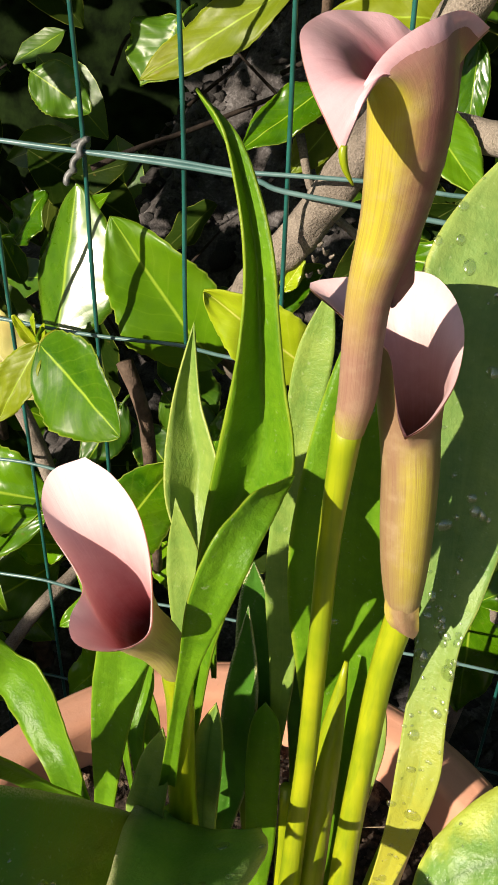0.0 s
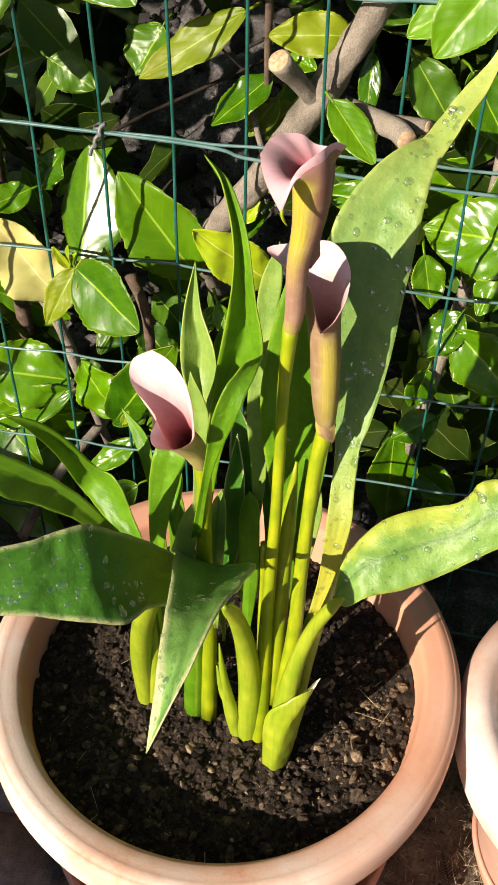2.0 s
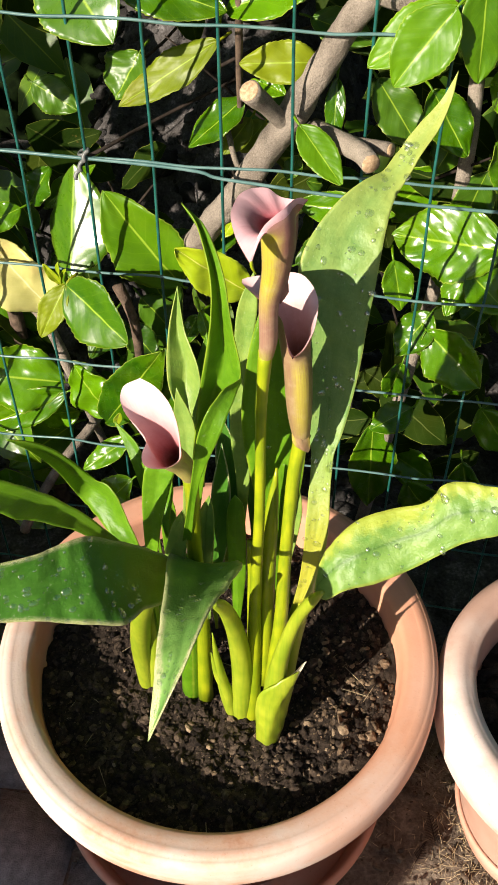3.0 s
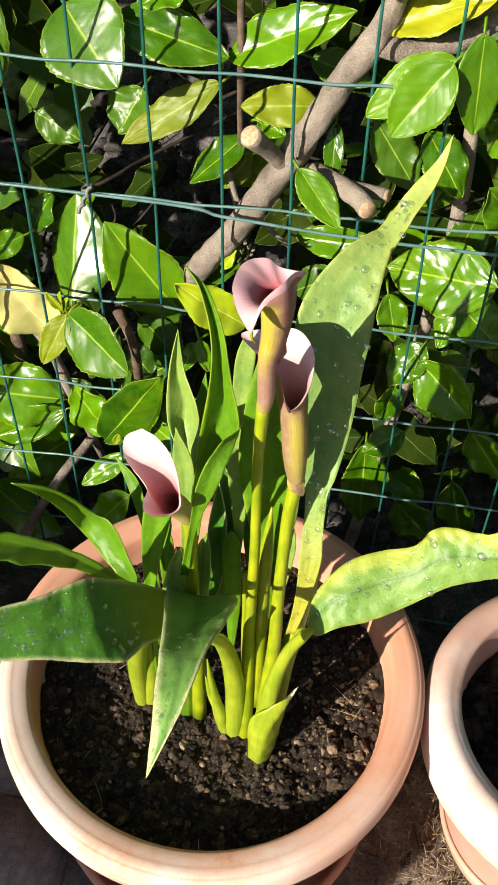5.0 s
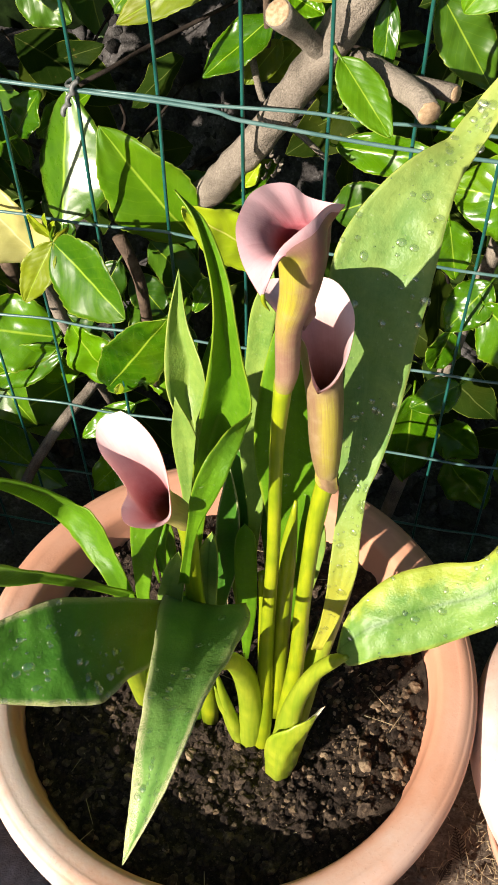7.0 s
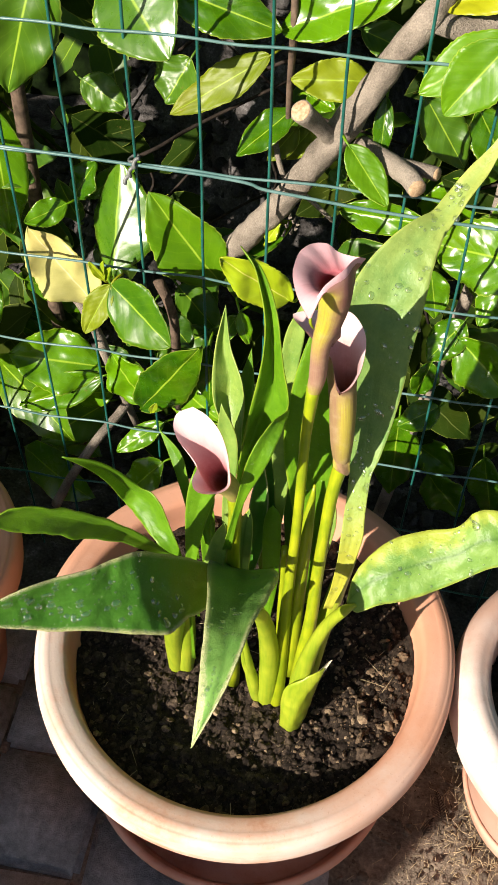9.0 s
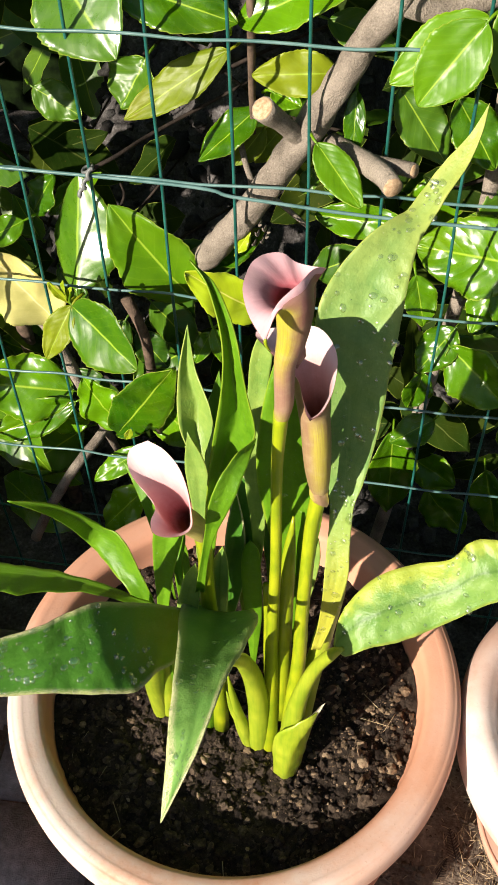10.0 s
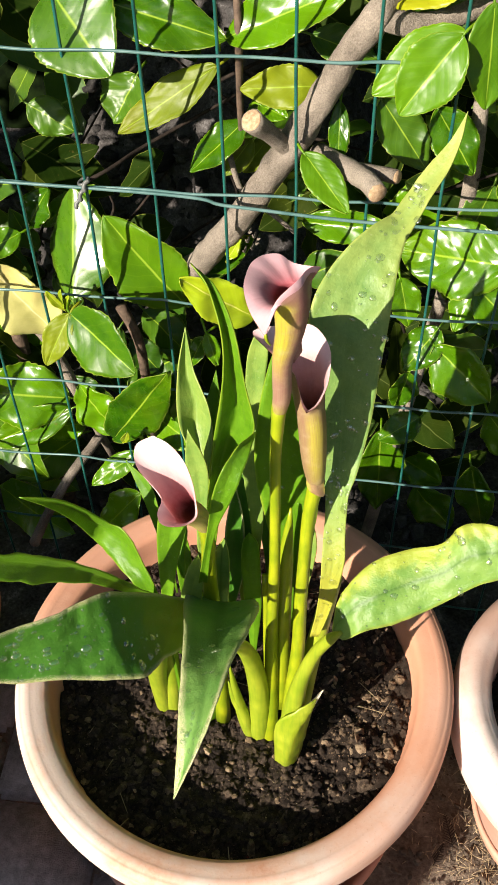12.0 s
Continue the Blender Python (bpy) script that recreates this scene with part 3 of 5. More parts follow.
        z += 0.46 * k * k * (3 - 2 * k) * (0.80 + 0.4 * noise.noise(Vector((x * 7, y * 7, 9)))) * math.exp(-(((x + 0.15) / 0.20) ** 4) - (max(0.0, y - 1.0) / 0.5) ** 2) + 0.012 * noise.noise(Vector((x * 30, y * 30, 2)))
    return z


def build_ground():
    bm = bmesh.new()
    rows = []
    xs = [-60, -20, -6, -2] + [-1.2 + 0.03 * i for i in range(81)] + [2, 6, 20, 60]
    ys = [-60, -20, -6, -2] + [-1.2 + 0.03 * i for i in range(81)] + [2, 6, 20, 60]
    for y in ys:
        row = []
        for x in xs:
            row.append(bm.verts.new((x, y, bank(x, y))))
        rows.append(row)
    grid_faces(bm, rows)
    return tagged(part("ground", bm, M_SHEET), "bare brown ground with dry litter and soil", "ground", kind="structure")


ground = build_ground()


def unseen_wall():
    """Unseen stepped wall, added behind the viewer to keep low sun off the ground before the pots."""
    for x0, x1, top in ((-0.969, -0.553, 0.67), (-3.7, -0.972, 0.92)):
        bm = bmesh.new()
        bmesh.ops.create_cube(bm, size=1)
        for v in bm.verts:
            v.co = Vector(((x0 + x1) / 2 + v.co.x * (x1 - x0), -1.00 + v.co.y * 0.12, top / 2 + v.co.z * top))
        bmesh.ops.bevel(bm, geom=list(bm.edges), offset=0.01, segments=2, affect="EDGES")
        tagged(part("wall_south", bm, M_GREY, smooth=False), "unseen plain grey wall added to shade the ground", "wall", kind="structure")


unseen_wall()


def paving():
    """Dark sawn paving stones in front of the pots, sunk in the ground."""
    top = thing("pavement", "dark grey stone paving slabs with dirty joints", "pavement", kind="structure")
    rnd = random.Random(4)
    for i in range(-6, 2):
        for j in range(-5, 3):
            x, y = -0.068 + i * 0.114, -0.142 + j * 0.112 + (0.047 if i % 2 else 0)
            bm = bmesh.new()
            bmesh.ops.create_cube(bm, size=1)
            for v in bm.verts:
                v.co = Vector((v.co.x * (0.110 + rnd.uniform(-0.003, 0.002)), v.co.y * (0.108 + rnd.uniform(-0.003, 0.002)), v.co.z * 0.03))
            bmesh.ops.bevel(bm, geom=list(bm.edges), offset=0.006, segments=2, affect="EDGES")
            for v in bm.verts:
                v.co += Vector((0, 0, 0.0025 * noise.noise(v.co * 40 + Vector((i, j, 0)))))
            ob = part("slab", bm, M_STONE, top)
            ob.matrix_basis = pose(x, y, GROUND - 0.0115 + rnd.uniform(-0.0015, 0.0015), rnd.uniform(-0.6, 0.6), rnd.uniform(-0.6, 0.6), rnd.uniform(-1.5, 1.5))


paving()


def litter():
    bm = bmesh.new()
    rnd = random.Random(8)
    for _ in range(800):
        x, y = rnd.gauss(0.238, 0.040), rnd.gauss(-0.065, 0.050)
        a, ln = rnd.gauss(1.2, 0.9), rnd.uniform(0.003, 0.013)
        z = GROUND + rnd.uniform(-0.001, 0.004)
        d = Vector((math.cos(a), math.sin(a), rnd.uniform(-0.1, 0.25))) * ln
        p = Vector((x, y, z))
        tube([p, p + d * 0.5 + Vector((0, 0, rnd.uniform(0, 0.002))), p + d], [0.00018, 0.00026, 0.00012], sides=4, per=2, bm=bm)
    tagged(part("dry_straw_litter", bm, M_STRAW), "scattered dry straw and conifer needles on bare ground", "litter", kind="stuff")
    heap = Lumps(5)
    for _ in range(1500):
        x, y = rnd.uniform(0.10, 0.36), rnd.uniform(-0.32, 0.12)
        heap.add(x, y, GROUND, 0.0006 + 0.003 * rnd.random() ** 3)
    heap.finish("ground_crumbs", M_GROUND, "small brown soil crumbs on the ground", "soil")
    heap = Lumps(6)
    for _ in range(5200):
        x, y = rnd.uniform(-0.5, 0.3), rnd.uniform(0.30, 1.15)
        heap.add(x, y, bank(x, y), 0.0012 + 0.011 * rnd.random() ** 4)
    heap.finish("rubble", M_GREY, "grey earth crumbs and small stones behind the hedge stems", "stones")


litter()


def sprig(x, y, turn, length=0.034):
    """A fallen conifer sprig with paired needles."""
    bm = bmesh.new()
    foot = Vector((x, y, GROUND + 0.004))
    d = Vector((math.cos(turn), math.sin(turn), 0.12))
    s = Vector((-math.sin(turn), math.cos(turn), 0.05))
    tube([foot, foot + d * length * 0.5, foot + d * length], [0.0006, 0.0005, 0.0003], 5, 3, bm=bm)
    for i in range(11):
        k = (i + 1) / 12
        for e in (-1, 1):
            p = foot + d * length * k
            q = p + (s * e + d * 0.7) * length * 0.26 * (1.15 - k)
            tube([p, p.lerp(q, 0.5) + Vector((0, 0, 0.0006)), q], [0.0004, 0.0005, 0.0002], 4, 2, bm=bm)
    tagged(part("conifer_sprig", bm, M_DARKTWIG), "small dark fallen conifer sprig lying on bare ground", "twig")


sprig(0.201, -0.036, 1.85, 0.030)
sprig(0.184, -0.052, 1.15, 0.020)


# ---- the planted pot ----
def flower_pot(name, label, material, radius, inner, top, foot, collar, score=0.0006):
    """A turned pot: rounded collar, tapered body, hollow inside."""
    pot = thing(name, label, "flower pot")
    h = top - foot
    body = part("body", lathe([(radius * 0.62, 0.0), (radius * 0.64, 0.004), (radius * 0.80, h - collar - 0.012), (radius * 0.815, h - collar - 0.004), (radius * 0.83, h - collar - 0.001),
                               (inner * 0.955, h - collar - 0.001), (inner * 0.95, h - 0.08), (inner * 0.80, 0.03), (0.01, 0.025)], 96, 0.003), material, pot)
    body.location = (0, 0, foot)
    w = radius - inner
    turned = [(inner * 0.96, h - collar - 0.001), (radius * 0.83, h - collar), (radius * 0.970, h - collar + 0.001), (radius * 0.988, h - collar + 0.005), (radius * 0.999, h - collar * 0.62), (radius, h - collar * 0.34),
              (radius - 0.0006, h - 0.0075), (radius - 0.0018, h - 0.0035), (radius - 0.0040, h - 0.0016), (radius - 0.0052, h - 0.0010), (radius - 0.0060, h - 0.0008 - score), (radius - 0.0068, h - 0.0004), (radius - 0.36 * w, h), (radius - 0.44 * w, h - 0.0001), (radius - 0.47 * w, h - 0.0002 - 0.4 * score), (radius - 0.50 * w, h - 0.0004 - 0.5 * score),
              (radius - 0.58 * w, h - 0.0007 - 0.4 * score), (inner + 0.16 * w, h - 0.0024), (inner + 0.05 * w, h - 0.0040), (inner, h - 0.0080), (inner * 0.997, h - 0.020), (inner * 0.985, h - 0.035), (inner * 0.972, h - collar + 0.002), (inner * 0.96, h - collar - 0.001)]
    if not score:
        turned[6:18] = [(radius - 0.0016, h - 0.0110), (radius - 0.0045, h - 0.0055), (radius - 0.30 * w, h - 0.0018), (radius - 0.42 * w, h - 0.0004), (radius - 0.55 * w, h), (radius - 0.70 * w, h - 0.0010), (radius - 0.82 * w, h - 0.0035)]
    rim = part("collar", lathe(turned, 160, 0.003, False), material, pot, "thick rounded collar with a scored line")
    rim.location = (0, 0, foot)
    return pot


def saucer(label, radius, foot, x, y, material):
    s = thing("saucer", label, "saucer")
    part("base", lathe([(radius * 0.880, 0.0), (radius * 0.886, 0.004), (radius * 0.886, 0.0105), (0.01, 0.0100)], 80, 0.003), material, s)
    wall = [(0.884, 0.001), (0.90, 0.003), (0.985, 0.030), (1.0, 0.036), (0.995, 0.041), (0.965, 0.042), (0.945, 0.036), (0.90, 0.012), (0.884, 0.009), (0.884, 0.001)]
    part("rim", lathe([(radius * r, z) for r, z in wall], 80, 0.003, False), material, s, "raised rounded rim")
    s.location = (x, y, foot)
    return s


saucer("reddish terracotta saucer under the planted pot", 0.149, GROUND + 0.006, 0, 0, M_SAUCER)
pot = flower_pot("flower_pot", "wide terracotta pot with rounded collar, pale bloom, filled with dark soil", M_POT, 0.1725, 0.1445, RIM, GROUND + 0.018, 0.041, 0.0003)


def soil_height(x, y):
    """Lumpy crumb surface of the soil."""
    z = SOIL + 0.001 + 0.006 * noise.noise(Vector((x * 25, y * 25, 1))) + 0.004 * noise.noise(Vector((x * 90, y * 90, 2)))
    z += 0.0026 * (0.5 - abs(noise.noise(Vector((x * 190, y * 190, 5))))) + 0.0016 * (0.5 - abs(noise.noise(Vector((x * 420, y * 420, 8)))))
    return z


def soil_in_pot():
    rnd = random.Random(21)
    bm = bmesh.new()
    rows = []
    for i in range(1, 121):
        r = 0.1418 * i / 120
        row = []
        for j in range(420):
            a = 2 * math.pi * j / 420
            x, y = r * math.cos(a), r * math.sin(a)
            row.append(bm.verts.new((x, y, soil_height(x, y))))
        rows.append(row)
    grid_faces(bm, rows, True)
    bm.faces.new(rows[0])
    bmesh.ops.recalc_face_normals(bm, faces=bm.faces)
    bed = part("potting_soil", bm, M_SOIL)
    tagged(bed, "dark damp potting soil filling the terracotta pot", "soil", kind="stuff")
    damp, dry = Lumps(22), Lumps(23)
    for _ in range(15000):
        a, r = rnd.uniform(0, 6.283), 0.1385 * math.sqrt(rnd.random())
        x, y = r * math.cos(a), r * math.sin(a)
        s = 0.0004 + 0.0030 * rnd.random() ** 7
        if rnd.random() < 0.007:
            s = rnd.uniform(0.0022, 0.0052)
        z = soil_height(x, y) + 0.15 * s
        # Pale dry crumbs gather where sun falls, so their colour brightens the lit patch.
        sun_patch = math.exp(-((x - 0.105) / 0.042) ** 2 - ((y + 0.010) / 0.060) ** 2) * 0.60 + 0.03 + 0.22 * math.exp(-((x - 0.02) / 0.03) ** 2 - ((y + 0.07) / 0.02) ** 2)
        (dry if rnd.random() < sun_patch else damp).add(x, y, z, s)
    damp.finish("soil_clods", M_CLOD, "crumbly dark brown clods lying on the potting soil", "soil", False)
    dry.finish("dry_soil_clods", M_CLOD_DRY_LIT, "dry pale beige crumbs on the potting soil, densest where sun falls", "soil", False)
    bm = bmesh.new()
    for _ in range(38):
        a, r = rnd.uniform(0, 6.283), 0.135 * math.sqrt(rnd.random())
        p = Vector((r * math.cos(a), r * math.sin(a), SOIL + rnd.uniform(0.002, 0.006)))
        b, ln = rnd.uniform(0, 6.28), rnd.uniform(0.006, 0.026)
        d = Vector((math.cos(b), math.sin(b), rnd.uniform(-0.1, 0.2))) * ln
        tube([p, p + d * 0.5, p + d], [0.00028, 0.0003, 0.00015], sides=4, per=2, bm=bm)
    tagged(part("soil_fibres", bm, M_STRAW), "thin dry twigs and fibres on the soil", "twigs", kind="stuff")


soil_in_pot()

# ---- the neighbouring pots ----
pot2 = flower_pot("flower_pot", "pale weathered terracotta pot with thick rounded collar, nearly empty", M_POT_PALE, 0.131, 0.102, RIM, GROUND + 0.018, 0.055, 0.0)
pot2.location = (0.303, 0.004, 0)
saucer("terracotta saucer under the pale pot", 0.091, GROUND + 0.006, 0.303, 0.004, M_SAUCER)
heap = Lumps(31)
for _ in range(1200):
    ang, rad = random.uniform(0, 6.283), 0.099 * math.sqrt(random.random())
    heap.add(0.303 + rad * math.cos(ang), 0.004 + rad * math.sin(ang), 0.247 + random.uniform(-0.003, 0.003), 0.0015 + 0.006 * random.random() ** 2)
heap.finish("potting_soil", M_SOIL, "black crumbly soil inside the pale pot", "soil")
bm = bmesh.new()
bmesh.ops.create_circle(bm, cap_ends=True, radius=0.0985, segments=48)
for v in bm.verts:
    v.co += Vector((0.303, 0.004, 0.246))
tagged(part("potting_soil", bm, M_SOIL), "black soil bed inside the pale pot", "soil", kind="stuff")
pot3 = flower_pot("flower_pot", "terracotta pot standing in the shade", M_POT, 0.130, 0.108, 0.285, GROUND, 0.045)
pot3.location = (-0.344, 0.03, 0)
bm = bmesh.new()
bmesh.ops.create_circle(bm, cap_ends=True, radius=0.104, segments=48)
for v in bm.verts:
    v.co += Vector((-0.344, 0.03, 0.24))
tagged(part("potting_soil", bm, M_SOIL), "dark soil in the shaded terracotta pot", "soil", kind="stuff")


# ---- calla lily ----
calla = thing("calla_lily", "calla lily with pink funnel flowers and broad green leaves", "plant")
leaf_part('leaf', [
    ((0.0600, -0.0380, 0.4250), (0.0660, -0.0380, 0.4265)),
    ((0.0630, -0.0350, 0.4490), (0.0715, -0.0350, 0.4512)),
    ((0.0646, -0.0330, 0.4768), (0.0758, -0.0330, 0.4795)),
    ((0.0646, -0.0280, 0.4980), (0.0785, -0.0280, 0.5014)),
    ((0.0645, -0.0180, 0.5131), (0.0775, -0.0180, 0.5180)),
    ((0.0641, -0.0060, 0.5331), (0.0776, -0.0080, 0.5399)),
    ((0.0607, 0.0030, 0.5518), (0.0810, -0.0010, 0.5507)),
    ((0.0563, 0.0120, 0.5772), (0.0846, 0.0080, 0.5689)),
    ((0.0516, 0.0210, 0.6011), (0.0874, 0.0170, 0.5897)),
    ((0.0479, 0.0310, 0.6275), (0.0891, 0.0270, 0.6130)),
    ((0.0490, 0.0420, 0.6448), (0.0912, 0.0370, 0.6330)),
    ((0.0561, 0.0530, 0.6579), (0.0925, 0.0470, 0.6480)),
    ((0.0677, 0.0630, 0.6705), (0.0939, 0.0570, 0.6586)),
    ((0.0791, 0.0730, 0.6763), (0.0963, 0.0670, 0.6684)),
    ((0.0886, 0.0830, 0.6768), (0.1019, 0.0770, 0.6762)),
    ((0.0961, 0.0920, 0.6850), (0.1091, 0.0860, 0.6883)),
    ((0.1054, 0.1000, 0.6969), (0.1161, 0.0960, 0.6963)),
    ((0.1154, 0.1070, 0.7074), (0.1211, 0.1050, 0.7093)),
    ((0.1228, 0.1110, 0.7232), (0.1228, 0.1110, 0.7232))], M_LEAF_TALL, calla, 'tall broad pale green leaf with water drops', drops=190, fold=-0.07, wave=0.05, across=16, seed=1)
leaf_part('leaf', [
    ((0.0451, -0.01, 0.3802), (0.0557, -0.01, 0.3832)),
    ((0.0385, -0.004, 0.4525), (0.0542, -0.004, 0.4564)),
    ((0.0282, 0.0, 0.4914), (0.0594, 0.0, 0.511)),
    ((0.0201, 0.006, 0.5423), (0.0594, 0.006, 0.5614)),
    ((0.0214, 0.012, 0.579), (0.0548, 0.012, 0.5955)),
    ((0.0265, 0.02, 0.6114), (0.0486, 0.02, 0.62)),
    ((0.0345, 0.03, 0.6378), (0.0345, 0.03, 0.6378))], M_LEAF, calla, '', drops=24, fold=-0.08, seed=2)
leaf_part('leaf', [
    ((0.0161, 0.005, 0.4934), (0.025, 0.005, 0.4949)),
    ((0.0117, 0.012, 0.5307), (0.0237, 0.012, 0.5326)),
    ((0.0116, 0.02, 0.5603), (0.024, 0.02, 0.5621)),
    ((0.0125, 0.028, 0.5882), (0.0236, 0.028, 0.5897)),
    ((0.0142, 0.034, 0.6121), (0.0256, 0.034, 0.6135)),
    ((0.0226, 0.04, 0.6336), (0.0226, 0.04, 0.6336))], M_LEAF_PALE, calla, '', fold=-0.08, seed=3)
leaf_part('leaf', [
    ((-0.0113, -0.0260, 0.4674), (-0.0051, -0.0260, 0.4688)),
    ((-0.0074, -0.0260, 0.4998), (-0.0016, -0.0240, 0.4972)),
    ((-0.0042, -0.0270, 0.5368), (0.0029, -0.0240, 0.5317)),
    ((-0.0018, -0.0260, 0.5631), (0.0088, -0.0230, 0.5574)),
    ((0.0007, -0.0250, 0.5877), (0.0156, -0.0220, 0.5812)),
    ((0.0037, -0.0240, 0.6087), (0.0240, -0.0230, 0.6065)),
    ((0.0066, -0.0220, 0.6275), (0.0240, -0.0210, 0.6182)),
    ((0.0086, -0.0190, 0.6442), (0.0204, -0.0180, 0.6345)),
    ((0.0087, -0.0150, 0.6591), (0.0173, -0.0140, 0.6513)),
    ((0.0070, -0.0110, 0.6711), (0.0146, -0.0100, 0.6655)),
    ((0.0036, -0.0060, 0.6818), (0.0099, -0.0050, 0.6780)),
    ((-0.0007, -0.0020, 0.6928), (0.0030, 0.0000, 0.6899)),
    ((-0.0084, 0.0040, 0.6984), (-0.0084, 0.0040, 0.6984))], M_LEAF, calla, 'narrow upright leaf folded lengthwise', fold=-0.50, seed=4)
leaf_part('leaf', [
    ((-0.0098, -0.0440, 0.4872), (-0.0039, -0.0440, 0.4886)),
    ((-0.0026, -0.0500, 0.5321), (0.0017, -0.0490, 0.5329)),
    ((0.0023, -0.0550, 0.5655), (0.0079, -0.0540, 0.5638)),
    ((0.0052, -0.0580, 0.5877), (0.0153, -0.0560, 0.5873)),
    ((0.0082, -0.0570, 0.6018), (0.0201, -0.0540, 0.6015)),
    ((0.0120, -0.0530, 0.6120), (0.0224, -0.0490, 0.6084)),
    ((0.0153, -0.0470, 0.6151), (0.0245, -0.0430, 0.6123)),
    ((0.0186, -0.0410, 0.6173), (0.0252, -0.0360, 0.6130)),
    ((0.0218, -0.0340, 0.6148), (0.0258, -0.0300, 0.6121)),
    ((0.0258, -0.0260, 0.6124), (0.0258, -0.0260, 0.6124))], M_LEAF, calla, 'rolled clasping leaf', fold=-0.12, seed=5)
leaf_part('leaf', [
    ((-0.0173, 0.02, 0.4977), (-0.0092, 0.02, 0.499)),
    ((-0.0233, 0.028, 0.5216), (-0.0109, 0.028, 0.5186)),
    ((-0.031, 0.036, 0.5371), (-0.0113, 0.04, 0.534)),
    ((-0.034, 0.045, 0.5497), (-0.0138, 0.045, 0.5502)),
    ((-0.0341, 0.052, 0.5619), (-0.0191, 0.052, 0.5595)),
    ((-0.0335, 0.06, 0.5733), (-0.0249, 0.06, 0.57)),
    ((-0.0299, 0.071, 0.5931), (-0.0299, 0.071, 0.5931))], M_LEAF_PALE, calla, 'narrow pointed leaf folded lengthwise', fold=-0.48, seed=6)
leaf_part('leaf', [
    ((-0.0183, 0.035, 0.5029), (-0.0109, 0.035, 0.5041)),
    ((-0.0177, 0.045, 0.5235), (-0.0082, 0.045, 0.525)),
    ((-0.0175, 0.055, 0.541), (-0.0075, 0.055, 0.54)),
    ((-0.0115, 0.066, 0.5625), (-0.0115, 0.066, 0.5625))], M_LEAF, calla, '', fold=-0.12, seed=7)
leaf_part('leaf', [
    ((-0.0188, 0.0, 0.454), (-0.0131, 0.0, 0.4551)),
    ((-0.0198, 0.008, 0.4836), (-0.0117, 0.008, 0.4851)),
    ((-0.0235, 0.014, 0.508), (-0.0107, 0.014, 0.5076)),
    ((-0.026, 0.02, 0.5265), (-0.0132, 0.02, 0.5275)),
    ((-0.024, 0.026, 0.5496), (-0.024, 0.026, 0.5496))], M_LEAF_PALE, calla, '', fold=-0.1, seed=8)
leaf_part('leaf', [
    ((-0.0355, -0.04, 0.4484), (-0.0288, -0.04, 0.4498)),
    ((-0.0359, -0.038, 0.4688), (-0.0272, -0.038, 0.4706)),
    ((-0.036, -0.035, 0.4951), (-0.0235, -0.035, 0.4949)),
    ((-0.0355, -0.03, 0.5167), (-0.0179, -0.03, 0.5209)),
    ((-0.0329, -0.024, 0.5337), (-0.0154, -0.024, 0.5367)),
    ((-0.0278, -0.0, 0.541), (-0.0278, -0.0, 0.541))], M_LEAF, calla, '', fold=-0.15, seed=9)
leaf_part('leaf', [
    ((-0.0213, -0.046, 0.4644), (-0.0084, -0.046, 0.4675)),
    ((-0.0191, -0.044, 0.4838), (-0.0068, -0.044, 0.4866)),
    ((-0.0151, -0.042, 0.5003), (-0.0064, -0.042, 0.501)),
    ((-0.0088, -0.04, 0.5126), (-0.0088, -0.04, 0.5126))], M_LEAF_PALE, calla, '', fold=-0.1, seed=10)
leaf_part('leaf', [
    ((-0.0045, -0.02, 0.4286), (0.0015, -0.02, 0.4299)),
    ((-0.0055, -0.015, 0.4518), (0.0034, -0.015, 0.4536)),
    ((-0.0045, -0.01, 0.4659), (0.0028, -0.01, 0.4673)),
    ((0.0005, -0.006, 0.4772), (0.0005, -0.006, 0.4772))], M_LEAF_PALE, calla, '', fold=-0.1, seed=11)
leaf_part('leaf', [
    ((0.0145, -0.016, 0.4109), (0.025, -0.016, 0.4135)),
    ((0.0125, -0.012, 0.4387), (0.0249, -0.012, 0.4415)),
    ((0.0115, -0.008, 0.4623), (0.024, -0.008, 0.465)),
    ((0.0127, -0.005, 0.4793), (0.0222, -0.005, 0.48)),
    ((0.0167, -0.003, 0.4874), (0.0167, -0.003, 0.4874))], M_LEAF, calla, '', fold=0.1, seed=12)
leaf_part('leaf', [
    ((0.0063, 0.0, 0.4355), (0.0177, 0.0, 0.4378)),
    ((0.0051, 0.006, 0.4685), (0.0213, 0.006, 0.4716)),
    ((0.0017, 0.012, 0.4989), (0.0181, 0.012, 0.4992)),
    ((0.0017, 0.018, 0.5181), (0.0123, 0.018, 0.5174)),
    ((0.0054, 0.022, 0.5305), (0.0054, 0.022, 0.5305))], M_LEAF_DARK, calla, '', fold=-0.1, seed=13)
leaf_part('leaf', [
    ((0.0258, 0.006, 0.4319), (0.0319, 0.006, 0.4331)),
    ((0.0224, 0.01, 0.4672), (0.0324, 0.01, 0.469)),
    ((0.0175, 0.016, 0.5026), (0.0296, 0.016, 0.5047)),
    ((0.0155, 0.02, 0.5282), (0.0252, 0.02, 0.5298)),
    ((0.0183, 0.024, 0.5485), (0.0183, 0.024, 0.5485))], M_LEAF_DARK, calla, '', fold=-0.1, seed=14)
leaf_part('leaf', [
    ((0.05, -0.006, 0.4633), (0.0593, -0.006, 0.4651)),
    ((0.0499, -0.003, 0.4792), (0.06, -0.003, 0.4838)),
    ((0.0504, 0.0, 0.4946), (0.0573, 0.0, 0.4969)),
    ((0.0535, 0.003, 0.5048), (0.0535, 0.003, 0.5048))], M_LEAF_PALE, calla, '', fold=-0.15, wave=0.3, seed=31)
